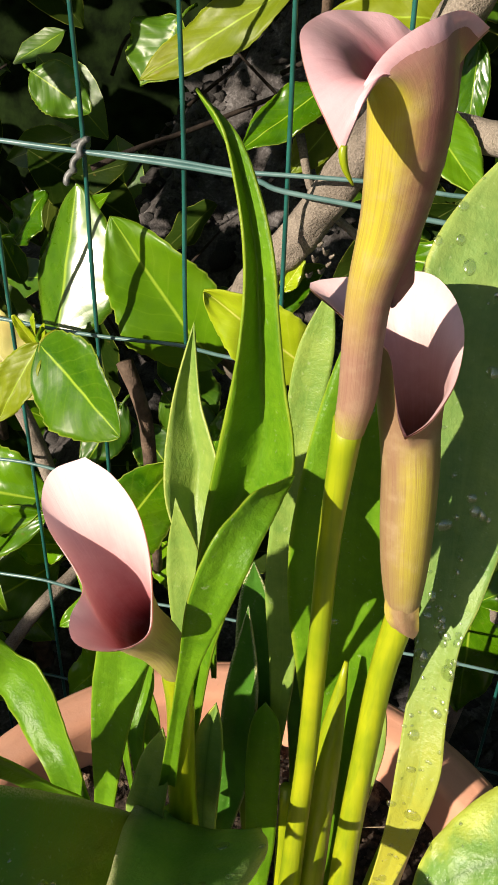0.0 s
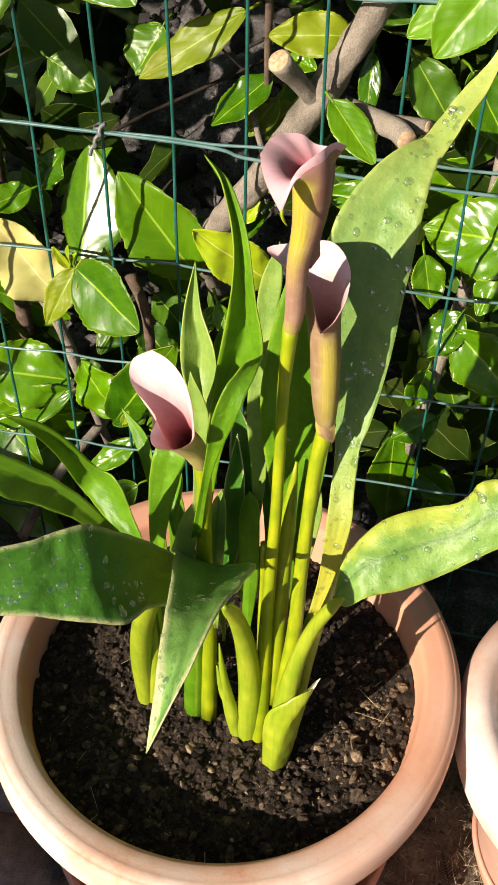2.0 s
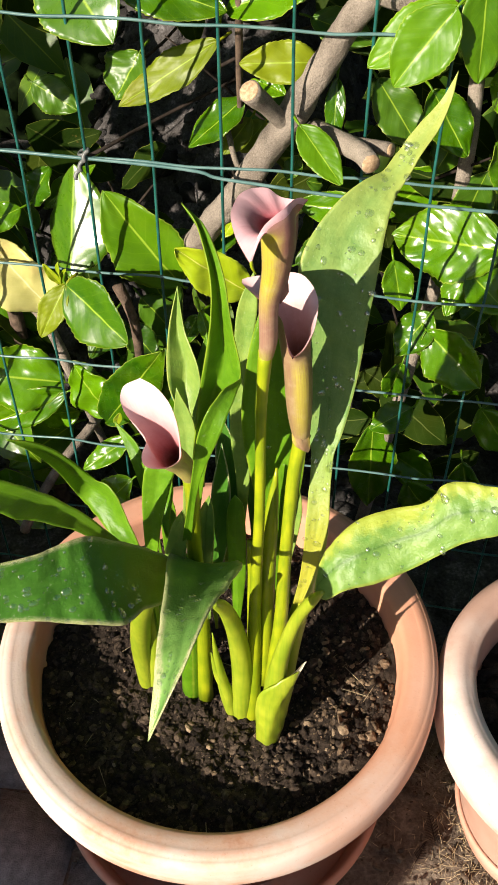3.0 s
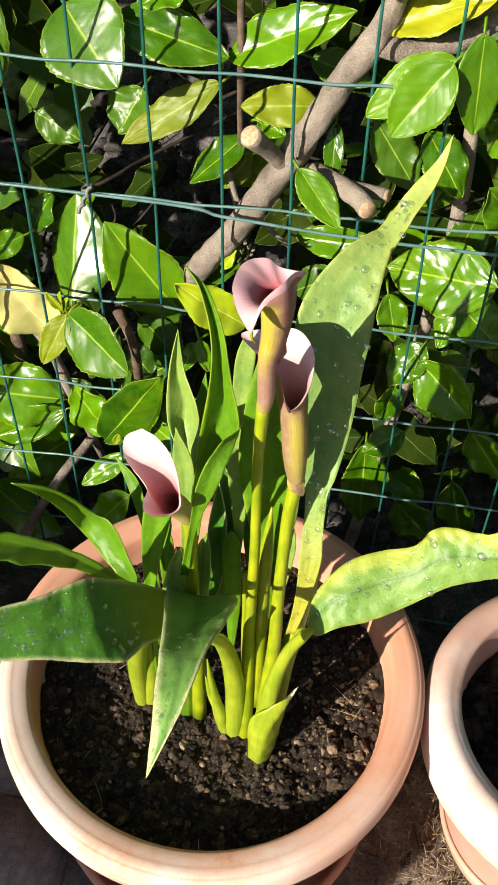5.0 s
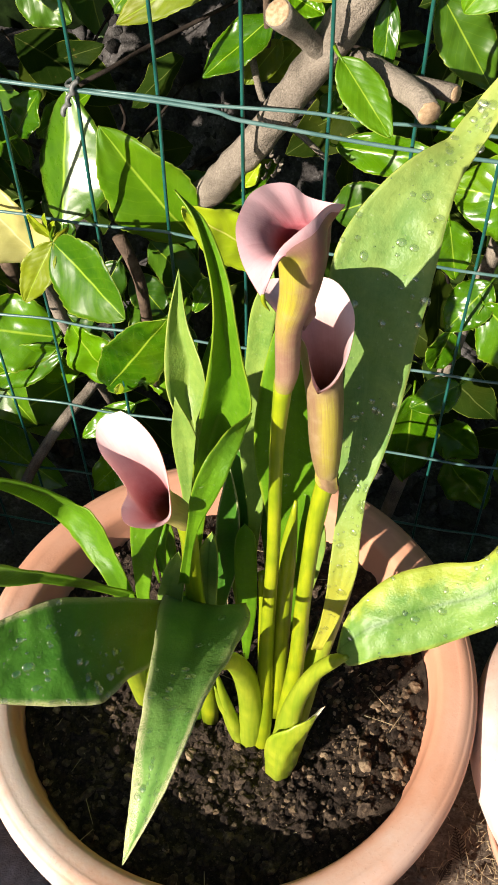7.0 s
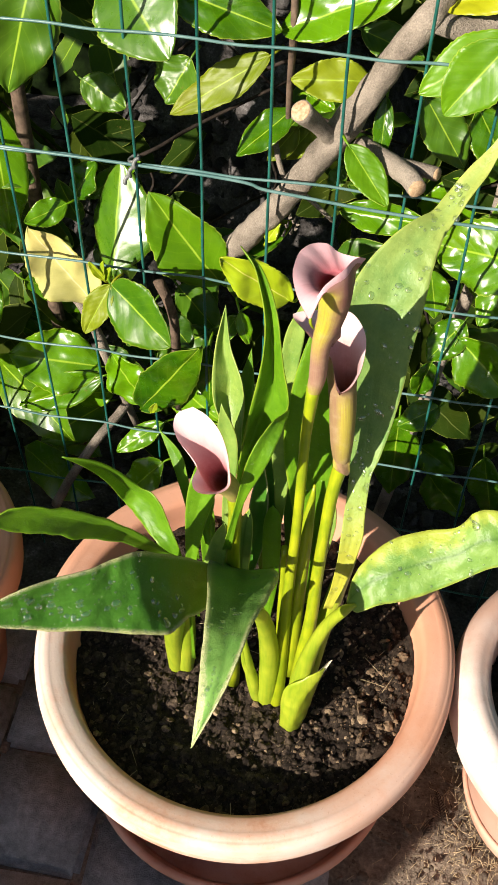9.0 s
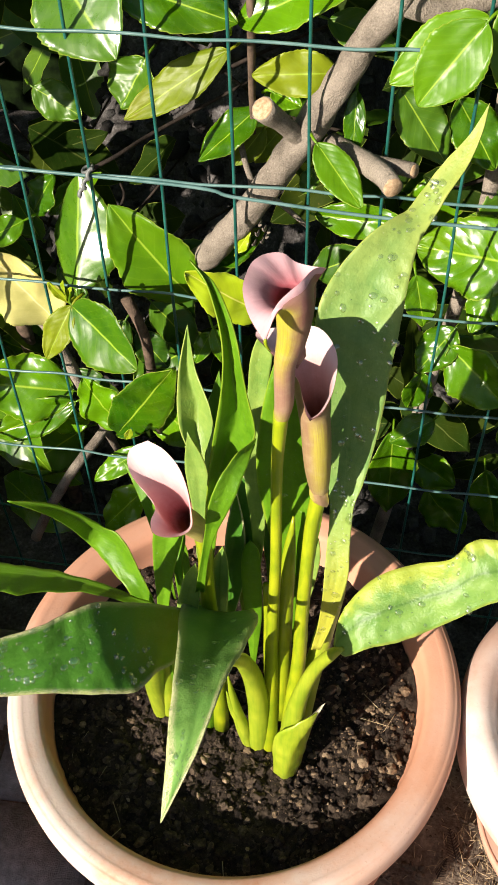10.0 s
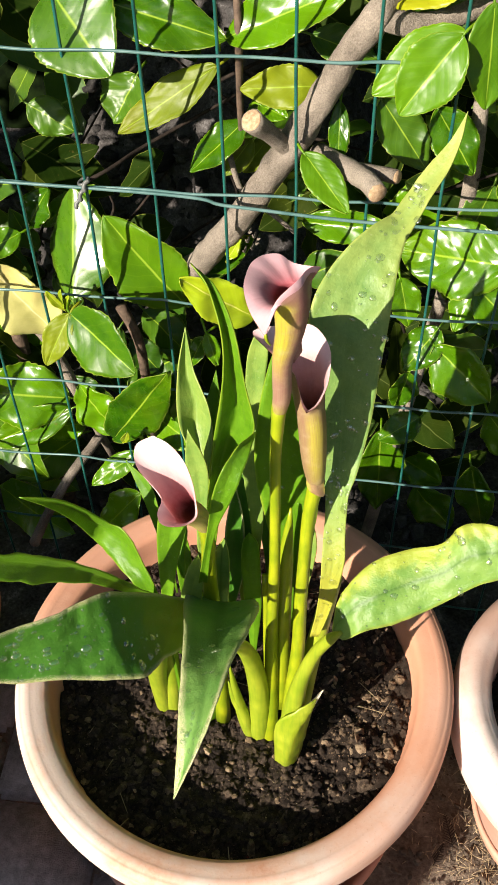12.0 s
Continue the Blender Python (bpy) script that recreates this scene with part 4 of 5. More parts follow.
leaf_part('leaf', [
    ((-0.0241, -0.03, 0.4696), (-0.0206, -0.03, 0.4675)),
    ((-0.0287, -0.022, 0.4811), (-0.0222, -0.022, 0.4824)),
    ((-0.0292, -0.014, 0.4905), (-0.021, -0.014, 0.4973)),
    ((-0.0234, -0.008, 0.5083), (-0.0234, -0.008, 0.5083))], M_LEAF, calla, '', fold=-0.15, seed=15)
leaf_part('leaf', [
    ((-0.044, 0.0, 0.4606), (-0.039, 0.0, 0.4616)),
    ((-0.0519, 0.01, 0.4811), (-0.0445, 0.01, 0.4851)),
    ((-0.0598, 0.02, 0.4958), (-0.0517, 0.02, 0.4997)),
    ((-0.0685, 0.03, 0.509), (-0.0685, 0.03, 0.509))], M_LEAF, calla, '', fold=-0.1, seed=16)
leaf_part('leaf', [
    ((-0.0494, -0.028, 0.2872), (-0.0358, -0.028, 0.2972)),
    ((-0.0452, -0.034, 0.3783), (-0.0356, -0.034, 0.381)),
    ((-0.0519, -0.038, 0.46), (-0.0385, -0.038, 0.4586)),
    ((-0.0632, -0.03, 0.4716), (-0.0478, -0.03, 0.4819)),
    ((-0.0733, -0.022, 0.4779), (-0.0574, -0.022, 0.5009)),
    ((-0.083, -0.018, 0.4872), (-0.0713, -0.018, 0.5068)),
    ((-0.0861, -0.035, 0.5294), (-0.0789, -0.035, 0.5437)),
    ((-0.0912, -0.05, 0.5607), (-0.0868, -0.05, 0.5692)),
    ((-0.0999, -0.06, 0.5812), (-0.0999, -0.06, 0.5812))], M_LEAF, calla, 'arching narrow leaf with a kinked tip', fold=-0.14, seed=17)
leaf_part('leaf', [
    ((-0.0423, -0.036, 0.4439), (-0.0361, -0.036, 0.4513)),
    ((-0.0546, -0.06, 0.4959), (-0.0467, -0.06, 0.5043)),
    ((-0.0667, -0.09, 0.5494), (-0.053, -0.09, 0.5647)),
    ((-0.076, -0.112, 0.5803), (-0.0657, -0.112, 0.6053)),
    ((-0.0851, -0.125, 0.6008), (-0.0804, -0.125, 0.6253)),
    ((-0.0973, -0.135, 0.614), (-0.0938, -0.135, 0.6346)),
    ((-0.1081, -0.145, 0.6322), (-0.1081, -0.145, 0.6322))], M_LEAF, calla, 'narrow leaf reaching out sideways', fold=-0.12, wave=0.1, seed=18)
leaf_part('leaf', [
    ((-0.0122, -0.0520, 0.4468), (-0.0168, -0.0300, 0.4436)),
    ((-0.0122, -0.0820, 0.4755), (-0.0182, -0.0500, 0.4773)),
    ((-0.0196, -0.1040, 0.4976), (-0.0285, -0.0660, 0.5061)),
    ((-0.0260, -0.1180, 0.5030), (-0.0399, -0.0800, 0.5280)),
    ((-0.0388, -0.1260, 0.5121), (-0.0494, -0.0920, 0.5455)),
    ((-0.0549, -0.1310, 0.5175), (-0.0606, -0.1020, 0.5496)),
    ((-0.0687, -0.1360, 0.5242), (-0.0702, -0.1120, 0.5521)),
    ((-0.0870, -0.1420, 0.5277), (-0.0880, -0.1240, 0.5551)),
    ((-0.0983, -0.1460, 0.5334), (-0.0987, -0.1330, 0.5581)),
    ((-0.1078, -0.1500, 0.5382), (-0.1079, -0.1400, 0.5574)),
    ((-0.1226, -0.1560, 0.5465), (-0.1229, -0.1500, 0.5556)),
    ((-0.1375, -0.1600, 0.5550), (-0.1375, -0.1600, 0.5550))], M_LEAF_DARK, calla, 'broad dark green leaf beaded with water drops', drops=170, fold=-0.06, wave=0.03, across=14, seed=19)
leaf_part('leaf', [
    ((-0.0153, -0.036, 0.4622), (0.0236, -0.036, 0.4625)),
    ((-0.0182, -0.05, 0.477), (0.0296, -0.056, 0.4851)),
    ((-0.0107, -0.084, 0.5029), (0.0274, -0.084, 0.506)),
    ((-0.0057, -0.114, 0.5176), (0.0228, -0.114, 0.5258)),
    ((-0.0024, -0.139, 0.5234), (0.0209, -0.139, 0.5396)),
    ((0.0004, -0.158, 0.5234), (0.0173, -0.158, 0.539)),
    ((0.0012, -0.173, 0.5146), (0.0112, -0.173, 0.5294)),
    ((0.0012, -0.184, 0.5027), (0.0012, -0.184, 0.5027))], M_LEAF_FRONT, calla, 'drooping pointed leaf with pale speckled margins', drops=90, fold=0.12, wave=0.02, across=14, seed=20)
leaf_part('leaf', [
    ((0.0743, -0.0600, 0.4753), (0.0767, -0.0600, 0.4706)),
    ((0.0768, -0.0520, 0.4959), (0.0821, -0.0680, 0.4777)),
    ((0.0837, -0.0440, 0.5062), (0.0941, -0.0680, 0.4908)),
    ((0.0966, -0.0360, 0.5177), (0.1090, -0.0640, 0.4941)),
    ((0.1155, -0.0300, 0.5237), (0.1266, -0.0580, 0.5018)),
    ((0.1332, -0.0300, 0.5323), (0.1404, -0.0540, 0.5116)),
    ((0.1422, -0.0260, 0.5453), (0.1538, -0.0500, 0.5216)),
    ((0.1555, -0.0260, 0.5493), (0.1661, -0.0480, 0.5275)),
    ((0.1682, -0.0300, 0.5518), (0.1785, -0.0460, 0.5311)),
    ((0.1827, -0.0340, 0.5603), (0.1925, -0.0440, 0.5350)),
    ((0.2021, -0.0450, 0.5638), (0.2021, -0.0450, 0.5638))], M_LEAF_AGED, calla, 'broad wavy leaf with yellowing margin', drops=60, fold=0.08, wave=0.10, across=16, seed=21)
leaf_part('leaf', [
    ((-0.0021, -0.01, 0.3968), (0.0049, -0.01, 0.3985)),
    ((-0.0013, -0.006, 0.4309), (0.0115, -0.006, 0.4385)),
    ((-0.0006, -0.002, 0.4623), (0.0132, -0.002, 0.472)),
    ((0.0014, 0.002, 0.4916), (0.0123, 0.002, 0.4972)),
    ((0.007, 0.008, 0.5229), (0.007, 0.008, 0.5229))], M_LEAF_DARK, calla, '', fold=-0.12, seed=51)
leaf_part('leaf', [
    ((-0.0045, -0.03, 0.4394), (0.0053, -0.03, 0.4418)),
    ((-0.0046, -0.028, 0.4715), (0.007, -0.028, 0.4741)),
    ((-0.0016, -0.026, 0.4953), (0.0069, -0.026, 0.4971)),
    ((0.0043, -0.024, 0.5093), (0.0043, -0.024, 0.5093))], M_LEAF_AGED, calla, '', fold=-0.12, seed=52)
leaf_part('leaf', [
    ((-0.0301, -0.012, 0.4065), (-0.0239, -0.012, 0.408)),
    ((-0.0334, -0.006, 0.4378), (-0.0228, -0.006, 0.4402)),
    ((-0.034, -0.002, 0.4622), (-0.0245, -0.002, 0.4685)),
    ((-0.0318, 0.002, 0.4833), (-0.0318, 0.002, 0.4833))], M_LEAF, calla, '', fold=-0.15, seed=53)


def spathe(parent, label, skin_material, axis, radii, mouth, shoulder=0.8, spiral=0.0, closed=True, throat=None, apex=None):
    """A funnel flower: a tube along its axis that opens into the given rim; where the rim hangs low the lip rolls over, or else at the given apex of the rim."""
    rim = spline(list(mouth) + ([mouth[0]] if closed else []), 4)
    if closed:
        rim = rim[:-1]
    n = len(rim)
    line = spline(axis, 6)
    rr = [v.x for v in spline([(r, 0, 0) for r in radii], 6)]
    top = line[-1]
    up = (line[-1] - line[-3]).normalized()
    ref = Vector((0, -1, 0.2))
    mid = sum(rim, Vector()) / n
    x = (ref - up * ref.dot(up)).normalized()
    y = up.cross(x)
    angles = []
    for m in rim:
        r = m - mid
        angles.append(math.atan2(r.dot(y), r.dot(x)))
    for k in range(1, n):
        while angles[k] - angles[k - 1] > math.pi:
            angles[k] -= 2 * math.pi
        while angles[k] - angles[k - 1] < -math.pi:
            angles[k] += 2 * math.pi
    turn = 1 if angles[-1] > angles[0] else -1
    gaps = [max(turn * (b - a), 0.02) for a, b in zip(angles, angles[1:])]
    gaps.append(max(2 * math.pi - turn * (angles[-1] - angles[0]), 0.02) if closed else 0.02)
    gaps = [0.55 * g * 2 * math.pi / sum(gaps) + 0.45 * 2 * math.pi / n for g in gaps]
    first = angles[0]
    angles = [first + turn * sum(gaps[:k]) for k in range(n)]
    made = []
    for skin in ("outer", "inner"):
        bm = bmesh.new()
        rows = []
        inset = 0.0 if skin == "outer" else 0.0006
        for i, c in enumerate(line):
            t = (line[min(i + 1, len(line) - 1)] - line[max(i - 1, 0)]).normalized()
            xx = (ref - t * ref.dot(t)).normalized()
            yy = t.cross(xx)
            rows.append([bm.verts.new(c + (xx * math.cos(a) + yy * math.sin(a)) * (rr[i] * (1 + spiral * k / n) - inset)) for k, a in enumerate(angles)])
        steps = 14
        for s in range(1, steps + 1):
            v = s / steps
            row = []
            for k, (m, a) in enumerate(zip(rim, angles)):
                d = x * math.cos(a) + y * math.sin(a)
                r1 = top + d * (rr[-1] * (1 + spiral * k / n))
                rise = (m - r1).dot(up)
                side = (m - r1) - up * rise
                if apex is None:
                    roll = min(1.0, max(0.0, (0.010 - rise) / 0.016))
                    roll = roll * roll * (3 - 2 * roll)
                    peak, out = 0.0045, 0.33
                else:
                    roll = math.exp(-((k / 4 - apex) / 2.1) ** 2)
                    peak, out = 0.017, 0.0
                via = r1 + up * (max(rise, 0) * shoulder * (1 - roll) + (peak + 0.75 * max(-rise, 0)) * roll) + side * (0.22 + out * roll)
                q = (1 - v) ** 2 * r1 + 2 * v * (1 - v) * via + v * v * m
                if inset:
                    q = q - d * inset * (1 - v) + up * inset * v
                row.append(bm.verts.new(q))
            rows.append(row)
        grid_faces(bm, rows, closed)
        made.append(part("spathe" if skin == "outer" else "inner_face", bm, skin_material if skin == "outer" else throat or M_SP_IN, parent if skin == "outer" else made[0], label if skin == "outer" else "rosy pink inner face, wine-red in the throat"))
    return made[0]


spathe(calla, "open pink spathe with a curling rim, yellow-green outside", M_SP_OUT,
       [(0.0380, -0.0212, 0.6260), (0.0393, -0.022, 0.6379), (0.0394, -0.024, 0.6543), (0.0402, -0.026, 0.6698), (0.0432, -0.029, 0.6870), (0.0446, -0.033, 0.7030), (0.0447, -0.0365, 0.7165)],
       [0.0040, 0.0048, 0.0049, 0.0053, 0.0067, 0.0078, 0.0082],
       [(0.0567, -0.0250, 0.7246), (0.0535, -0.0290, 0.7278), (0.0509, -0.0335, 0.7292), (0.0480, -0.0405, 0.7296), (0.0440, -0.0455, 0.7282), (0.0400, -0.0485, 0.7248), (0.0374, -0.0510, 0.7202), (0.0358, -0.0545, 0.7160), (0.0357, -0.0570, 0.7108),
        (0.0319, -0.0560, 0.7163), (0.0285, -0.0530, 0.7206), (0.0258, -0.0480, 0.7244), (0.0244, -0.0410, 0.7257), (0.0250, -0.029, 0.7250), (0.0272, -0.023, 0.7248), (0.0309, -0.018, 0.7237), (0.0373, -0.016, 0.7230), (0.0430, -0.018, 0.7205), (0.0500, -0.021, 0.7215)], throat=M_SP_ROSE, apex=7.6)
spathe(calla, "half rolled pink spathe, mauve and olive outside", M_SP_ROLLED,
       [(0.0585, -0.016, 0.5595), (0.0572, -0.016, 0.5748), (0.0560, -0.015, 0.5900), (0.0545, -0.012, 0.6080), (0.0530, -0.010, 0.6180)],
       [0.0046, 0.0064, 0.0074, 0.0078, 0.0080],
       [(0.0522, -0.0240, 0.6275), (0.0568, -0.0238, 0.6322), (0.0600, -0.0215, 0.6372), (0.0624, -0.0120, 0.6402), (0.0622, 0.0040, 0.6440), (0.0571, 0.0110, 0.6503), (0.0493, 0.0160, 0.6521), (0.0358, 0.0190, 0.6475), (0.0198, 0.0160, 0.6444), (0.0277, 0.0040, 0.6451), (0.0373, -0.0060, 0.6449), (0.0448, -0.0150, 0.6462), (0.0478, -0.0205, 0.6400), (0.0500, -0.0235, 0.6325)], throat=M_SP_SHADED)
spathe(calla, "pale pink spathe open to the front with a dark throat", M_SP_CREAM,
       [(-0.0018, -0.0460, 0.5500), (-0.0030, -0.0470, 0.5570), (-0.0055, -0.0500, 0.5660), (-0.0085, -0.0540, 0.5740)],
       [0.0042, 0.0058, 0.0066, 0.0074],
       [(-0.0265, -0.0379, 0.6159), (-0.035, -0.0405, 0.6115), (-0.0361, -0.0458, 0.6062), (-0.0323, -0.0515, 0.6016), (-0.0252, -0.0568, 0.5984), (-0.0193, -0.0626, 0.5948), (-0.0209, -0.0678, 0.5898), (-0.0193, -0.072, 0.5867),
        (-0.014, -0.0741, 0.5865), (-0.005, -0.0741, 0.5892), (0.0006, -0.071, 0.5933), (-0.0005, -0.0647, 0.598), (-0.0037, -0.0563, 0.6042), (-0.0094, -0.0479, 0.6103), (-0.0178, -0.0414, 0.6144)], shoulder=0.5)

part("spathe_tip", tube([(0.0357, -0.0566, 0.7122), (0.0358, -0.0571, 0.7105), (0.0365, -0.0571, 0.7080), (0.0379, -0.0565, 0.7052)], [0.0007, 0.0008, 0.0006, 0.0002], 8, 4), M_STEM, calla, "thin yellow-green tip of the spathe's lip")
flap = part("spathe_edge", blade([((0.0475, -0.0305, 0.7180), (0.0518, -0.0230, 0.7225)), ((0.0476, -0.0315, 0.7065), (0.0506, -0.0215, 0.7065)), ((0.0460, -0.0315, 0.6975), (0.0490, -0.0200, 0.6960)), ((0.0439, -0.0305, 0.6895), (0.0476, -0.0190, 0.6860)), ((0.0429, -0.0285, 0.6810), (0.0464, -0.0175, 0.6750)), ((0.0435, -0.0260, 0.6725), (0.0458, -0.0165, 0.6650)), ((0.0452, -0.0230, 0.6640), (0.0452, -0.0250, 0.6640))], fold=-0.30, seed=41), M_SP_EDGE, calla, "overlapping mauve edge of the tall spathe")
so = flap.modifiers.new("thickness", "SOLIDIFY")
so.thickness = 0.0007
part("papery_foot", blade([((0.0530, -0.0190, 0.5680), (0.0625, -0.0180, 0.5680)), ((0.0535, -0.0200, 0.5620), (0.0635, -0.0190, 0.5610)), ((0.0560, -0.0208, 0.5575), (0.0640, -0.0195, 0.5560)), ((0.0630, -0.0195, 0.5525), (0.0630, -0.0195, 0.5525))], fold=-0.25, wave=0.1, seed=44), M_SP_ROLLED, calla, "dry papery torn foot of the rolled spathe")
part("stem", tube([(0.0314, -0.036, 0.2561), (0.0333, -0.035, 0.3055), (0.0337, -0.032, 0.3892), (0.0346, -0.029, 0.4461), (0.0357, -0.026, 0.4965), (0.0358, -0.024, 0.5424), (0.0359, -0.022, 0.5888), (0.0378, -0.021, 0.6290)],
                  [0.0060, 0.0055, 0.0045, 0.0038, 0.0034, 0.0032, 0.0032, 0.0040], 14), M_STEM, calla, "yellow-green upright flower stem")
part("stem", tube([(0.0469, -0.047, 0.2612), (0.0488, -0.044, 0.3373), (0.0524, -0.038, 0.4048), (0.0529, -0.032, 0.4555), (0.0541, -0.026, 0.5009), (0.0554, -0.02, 0.5347), (0.0590, -0.016, 0.5630)],
                  [0.0066, 0.0058, 0.0047, 0.0042, 0.0040, 0.0041, 0.0048], 14), M_STEM, calla, "yellow-green upright flower stem")
part("stem", tube([(0.0402, -0.03, 0.3078), (0.0408, -0.026, 0.3811), (0.0412, -0.02, 0.4413), (0.0417, -0.012, 0.4849), (0.0433, -0.004, 0.5186)], [0.006, 0.0055, 0.005, 0.0044, 0.0008], 12), M_STEM, calla)
part("stem", tube([(-0.006, -0.026, 0.26), (-0.004, -0.03, 0.3846), (-0.0043, -0.035, 0.4543), (-0.003, -0.04, 0.4996), (-0.0013, -0.044, 0.5299), (-0.0018, -0.046, 0.5520)], [0.006, 0.0055, 0.005, 0.0045, 0.0042, 0.0044], 12), M_STEM, calla)
# clasping leaf stalks at the soil
part("leaf_stalk", tube([(0.0455, -0.047, 0.252), (0.0468, -0.047, 0.2735), (0.0509, -0.049, 0.3353), (0.0554, -0.051, 0.3835), (0.0639, -0.055, 0.4313), (0.0735, -0.061, 0.4650), (0.0800, -0.066, 0.4830)], [0.0085, 0.0086, 0.0076, 0.0056, 0.0043, 0.0036, 0.0012], 14), M_SHEATH, calla, "thick yellow-green leaf stalk")
part("leaf_stalk", tube([(0.0225, -0.033, 0.250), (0.0238, -0.034, 0.2700), (0.0256, -0.036, 0.3216), (0.0229, -0.042, 0.3819), (0.0195, -0.056, 0.4315), (0.0175, -0.072, 0.4640), (0.0170, -0.082, 0.4800)], [0.0088, 0.0088, 0.0082, 0.0068, 0.0052, 0.0040, 0.0014], 14), M_SHEATH, calla, "curved yellow-green leaf stalk")
part("leaf_stalk", tube([(0.0200, -0.035, 0.250), (0.0172, -0.036, 0.265), (0.0122, -0.037, 0.2957), (0.0074, -0.038, 0.3392), (0.0051, -0.04, 0.3799)], [0.0050, 0.0055, 0.0050, 0.0030, 0.0004], 10), M_SHEATH, calla, "narrow pointed basal sheath")
part("leaf_stalk", tube([(0.0150, -0.037, 0.270), (0.0137, -0.038, 0.2979), (0.007, -0.038, 0.3238), (0.0033, -0.04, 0.3539)], [0.0040, 0.0046, 0.0035, 0.0004], 10), M_SHEATH, calla)
part("leaf_stalk", tube([(-0.0535, -0.020, 0.255), (-0.054, -0.022, 0.2806), (-0.0515, -0.030, 0.3377), (-0.0427, -0.045, 0.3974), (-0.0302, -0.062, 0.4499), (-0.0240, -0.070, 0.4700)], [0.0070, 0.0072, 0.0078, 0.0070, 0.0058, 0.0020], 14), M_SHEATH, calla, "stout yellow-green leaf stalk")
part("leaf_stalk", tube([(-0.0470, -0.020, 0.255), (-0.045, -0.022, 0.2900), (-0.0420, -0.026, 0.3500), (-0.0410, -0.032, 0.4200)], [0.0066, 0.0070, 0.0070, 0.0060], 14), M_SHEATH, calla)
part("leaf_stalk", tube([(-0.018, -0.022, 0.255), (-0.015, -0.026, 0.32), (-0.011, -0.032, 0.40), (-0.006, -0.038, 0.46)], [0.008, 0.0078, 0.0070, 0.0060], 14), M_LEAF, calla)
part("leaf_stalk", tube([(0.030, -0.02, 0.26), (0.030, -0.018, 0.33), (0.0285, -0.013, 0.40), (0.0275, -0.010, 0.45)], [0.0036, 0.0036, 0.0032, 0.0024], 12), M_STEM, calla)
part("leaf_stalk", tube([(0.044, -0.034, 0.26), (0.054, -0.034, 0.31), (0.060, -0.030, 0.37), (0.068, -0.022, 0.43), (0.0735, -0.011, 0.470), (0.0700, -0.001, 0.515)], [0.008, 0.0075, 0.0068, 0.0060, 0.0046, 0.0008], 14), M_SHEATH, calla)
sheath = part("sheath", blade([((0.0385, -0.0570, 0.2560), (0.0520, -0.0560, 0.2500)), ((0.0385, -0.0590, 0.2938), (0.0551, -0.0560, 0.2650)), ((0.0383, -0.0600, 0.3178), (0.0590, -0.0550, 0.2894)), ((0.0414, -0.0605, 0.3404), (0.0618, -0.0530, 0.3157)), ((0.0530, -0.0585, 0.3540), (0.0643, -0.0510, 0.3363)), ((0.0615, -0.0545, 0.3590), (0.0660, -0.0492, 0.3470)), ((0.0678, -0.0490, 0.3590), (0.0678, -0.0490, 0.3590))], fold=0.20), M_SHEATH, calla, "clasping basal sheath with a torn pointed tip")
so = sheath.modifiers.new("thickness", "SOLIDIFY")
so.thickness = 0.0012
part("sheath_tip", blade([((0.0590, -0.0558, 0.3590), (0.0650, -0.0500, 0.3440)), ((0.0640, -0.0530, 0.3625), (0.0678, -0.0488, 0.3540)), ((0.0690, -0.0480, 0.3670), (0.0700, -0.0475, 0.3620)), ((0.0722, -0.0460, 0.3690), (0.0722, -0.0460, 0.3690))], fold=-0.15), M_CUT, sheath, "dry papery tip")


# ---- wire fence ----
fence = thing("wire_fence", "green plastic-coated welded wire garden fence", "fence")


def wobble_line(a, b, amount, seed, steps=12):
    a, b = Vector(a), Vector(b)
    return [a.lerp(b, i / steps) + Vector((noise.noise(Vector((i * 0.8, seed, 1))), noise.noise(Vector((i * 0.8, seed, 7))) * 0.6, noise.noise(Vector((i * 0.8, seed, 4))))) * amount for i in range(steps + 1)]


ROWS_Z = [0.09, 0.19, 0.290, 0.391, 0.492, 0.594, 0.696, 0.797, 0.898]
for k in range(-12, 14):
    x = WIRE_X + PITCH * k
    part("upright_wire", tube(wobble_line((x, FENCE_Y, GROUND - 0.02), (x, FENCE_Y, 1.0), 0.0016, k * 3.1), [0.00115] * 13, 8, 3), M_WIRE, fence)
for i, z in enumerate(ROWS_Z):
    pts = wobble_line((WIRE_X - 0.62, FENCE_Y - 0.0026, z), (WIRE_X + 0.68, FENCE_Y - 0.0026, z), 0.0016, 60 + i * 5.3, 40)
    for q in pts:
        q.z += 0.0012 * math.cos((q.x - WIRE_X) / PITCH * 2 * math.pi)
    part("cross_wire", tube(pts, [0.0011] * len(pts), 8, 3), M_WIRE_B if 1 < i < 7 else M_WIRE, fence)
pts = [(WIRE_X - 0.62, FENCE_Y - 0.004, 0.602), (WIRE_X + 0.05, FENCE_Y - 0.0045, 0.5945), (WIRE_X + 0.16, FENCE_Y - 0.005, 0.586), (WIRE_X + 0.30, FENCE_Y - 0.006, 0.579), (WIRE_X + 0.68, FENCE_Y - 0.004, 0.575)]
part("tension_wire", tube(pts, [0.0013] * 5, 8, 10), M_WIRE_B, fence, "straining wire laid along a fence row")
kx = WIRE_X + PITCH
strand = []
for i in range(15):
    k = i / 14
    c = Vector((kx + 0.0045 - 0.0115 * k, FENCE_Y - 0.0052, 0.6015 - 0.0235 * k))
    strand.append(c + Vector((0.0011 * math.cos(i * 1.3), -0.0008 + 0.0010 * math.sin(i * 1.3), 0.0007 * math.sin(i * 1.3))))
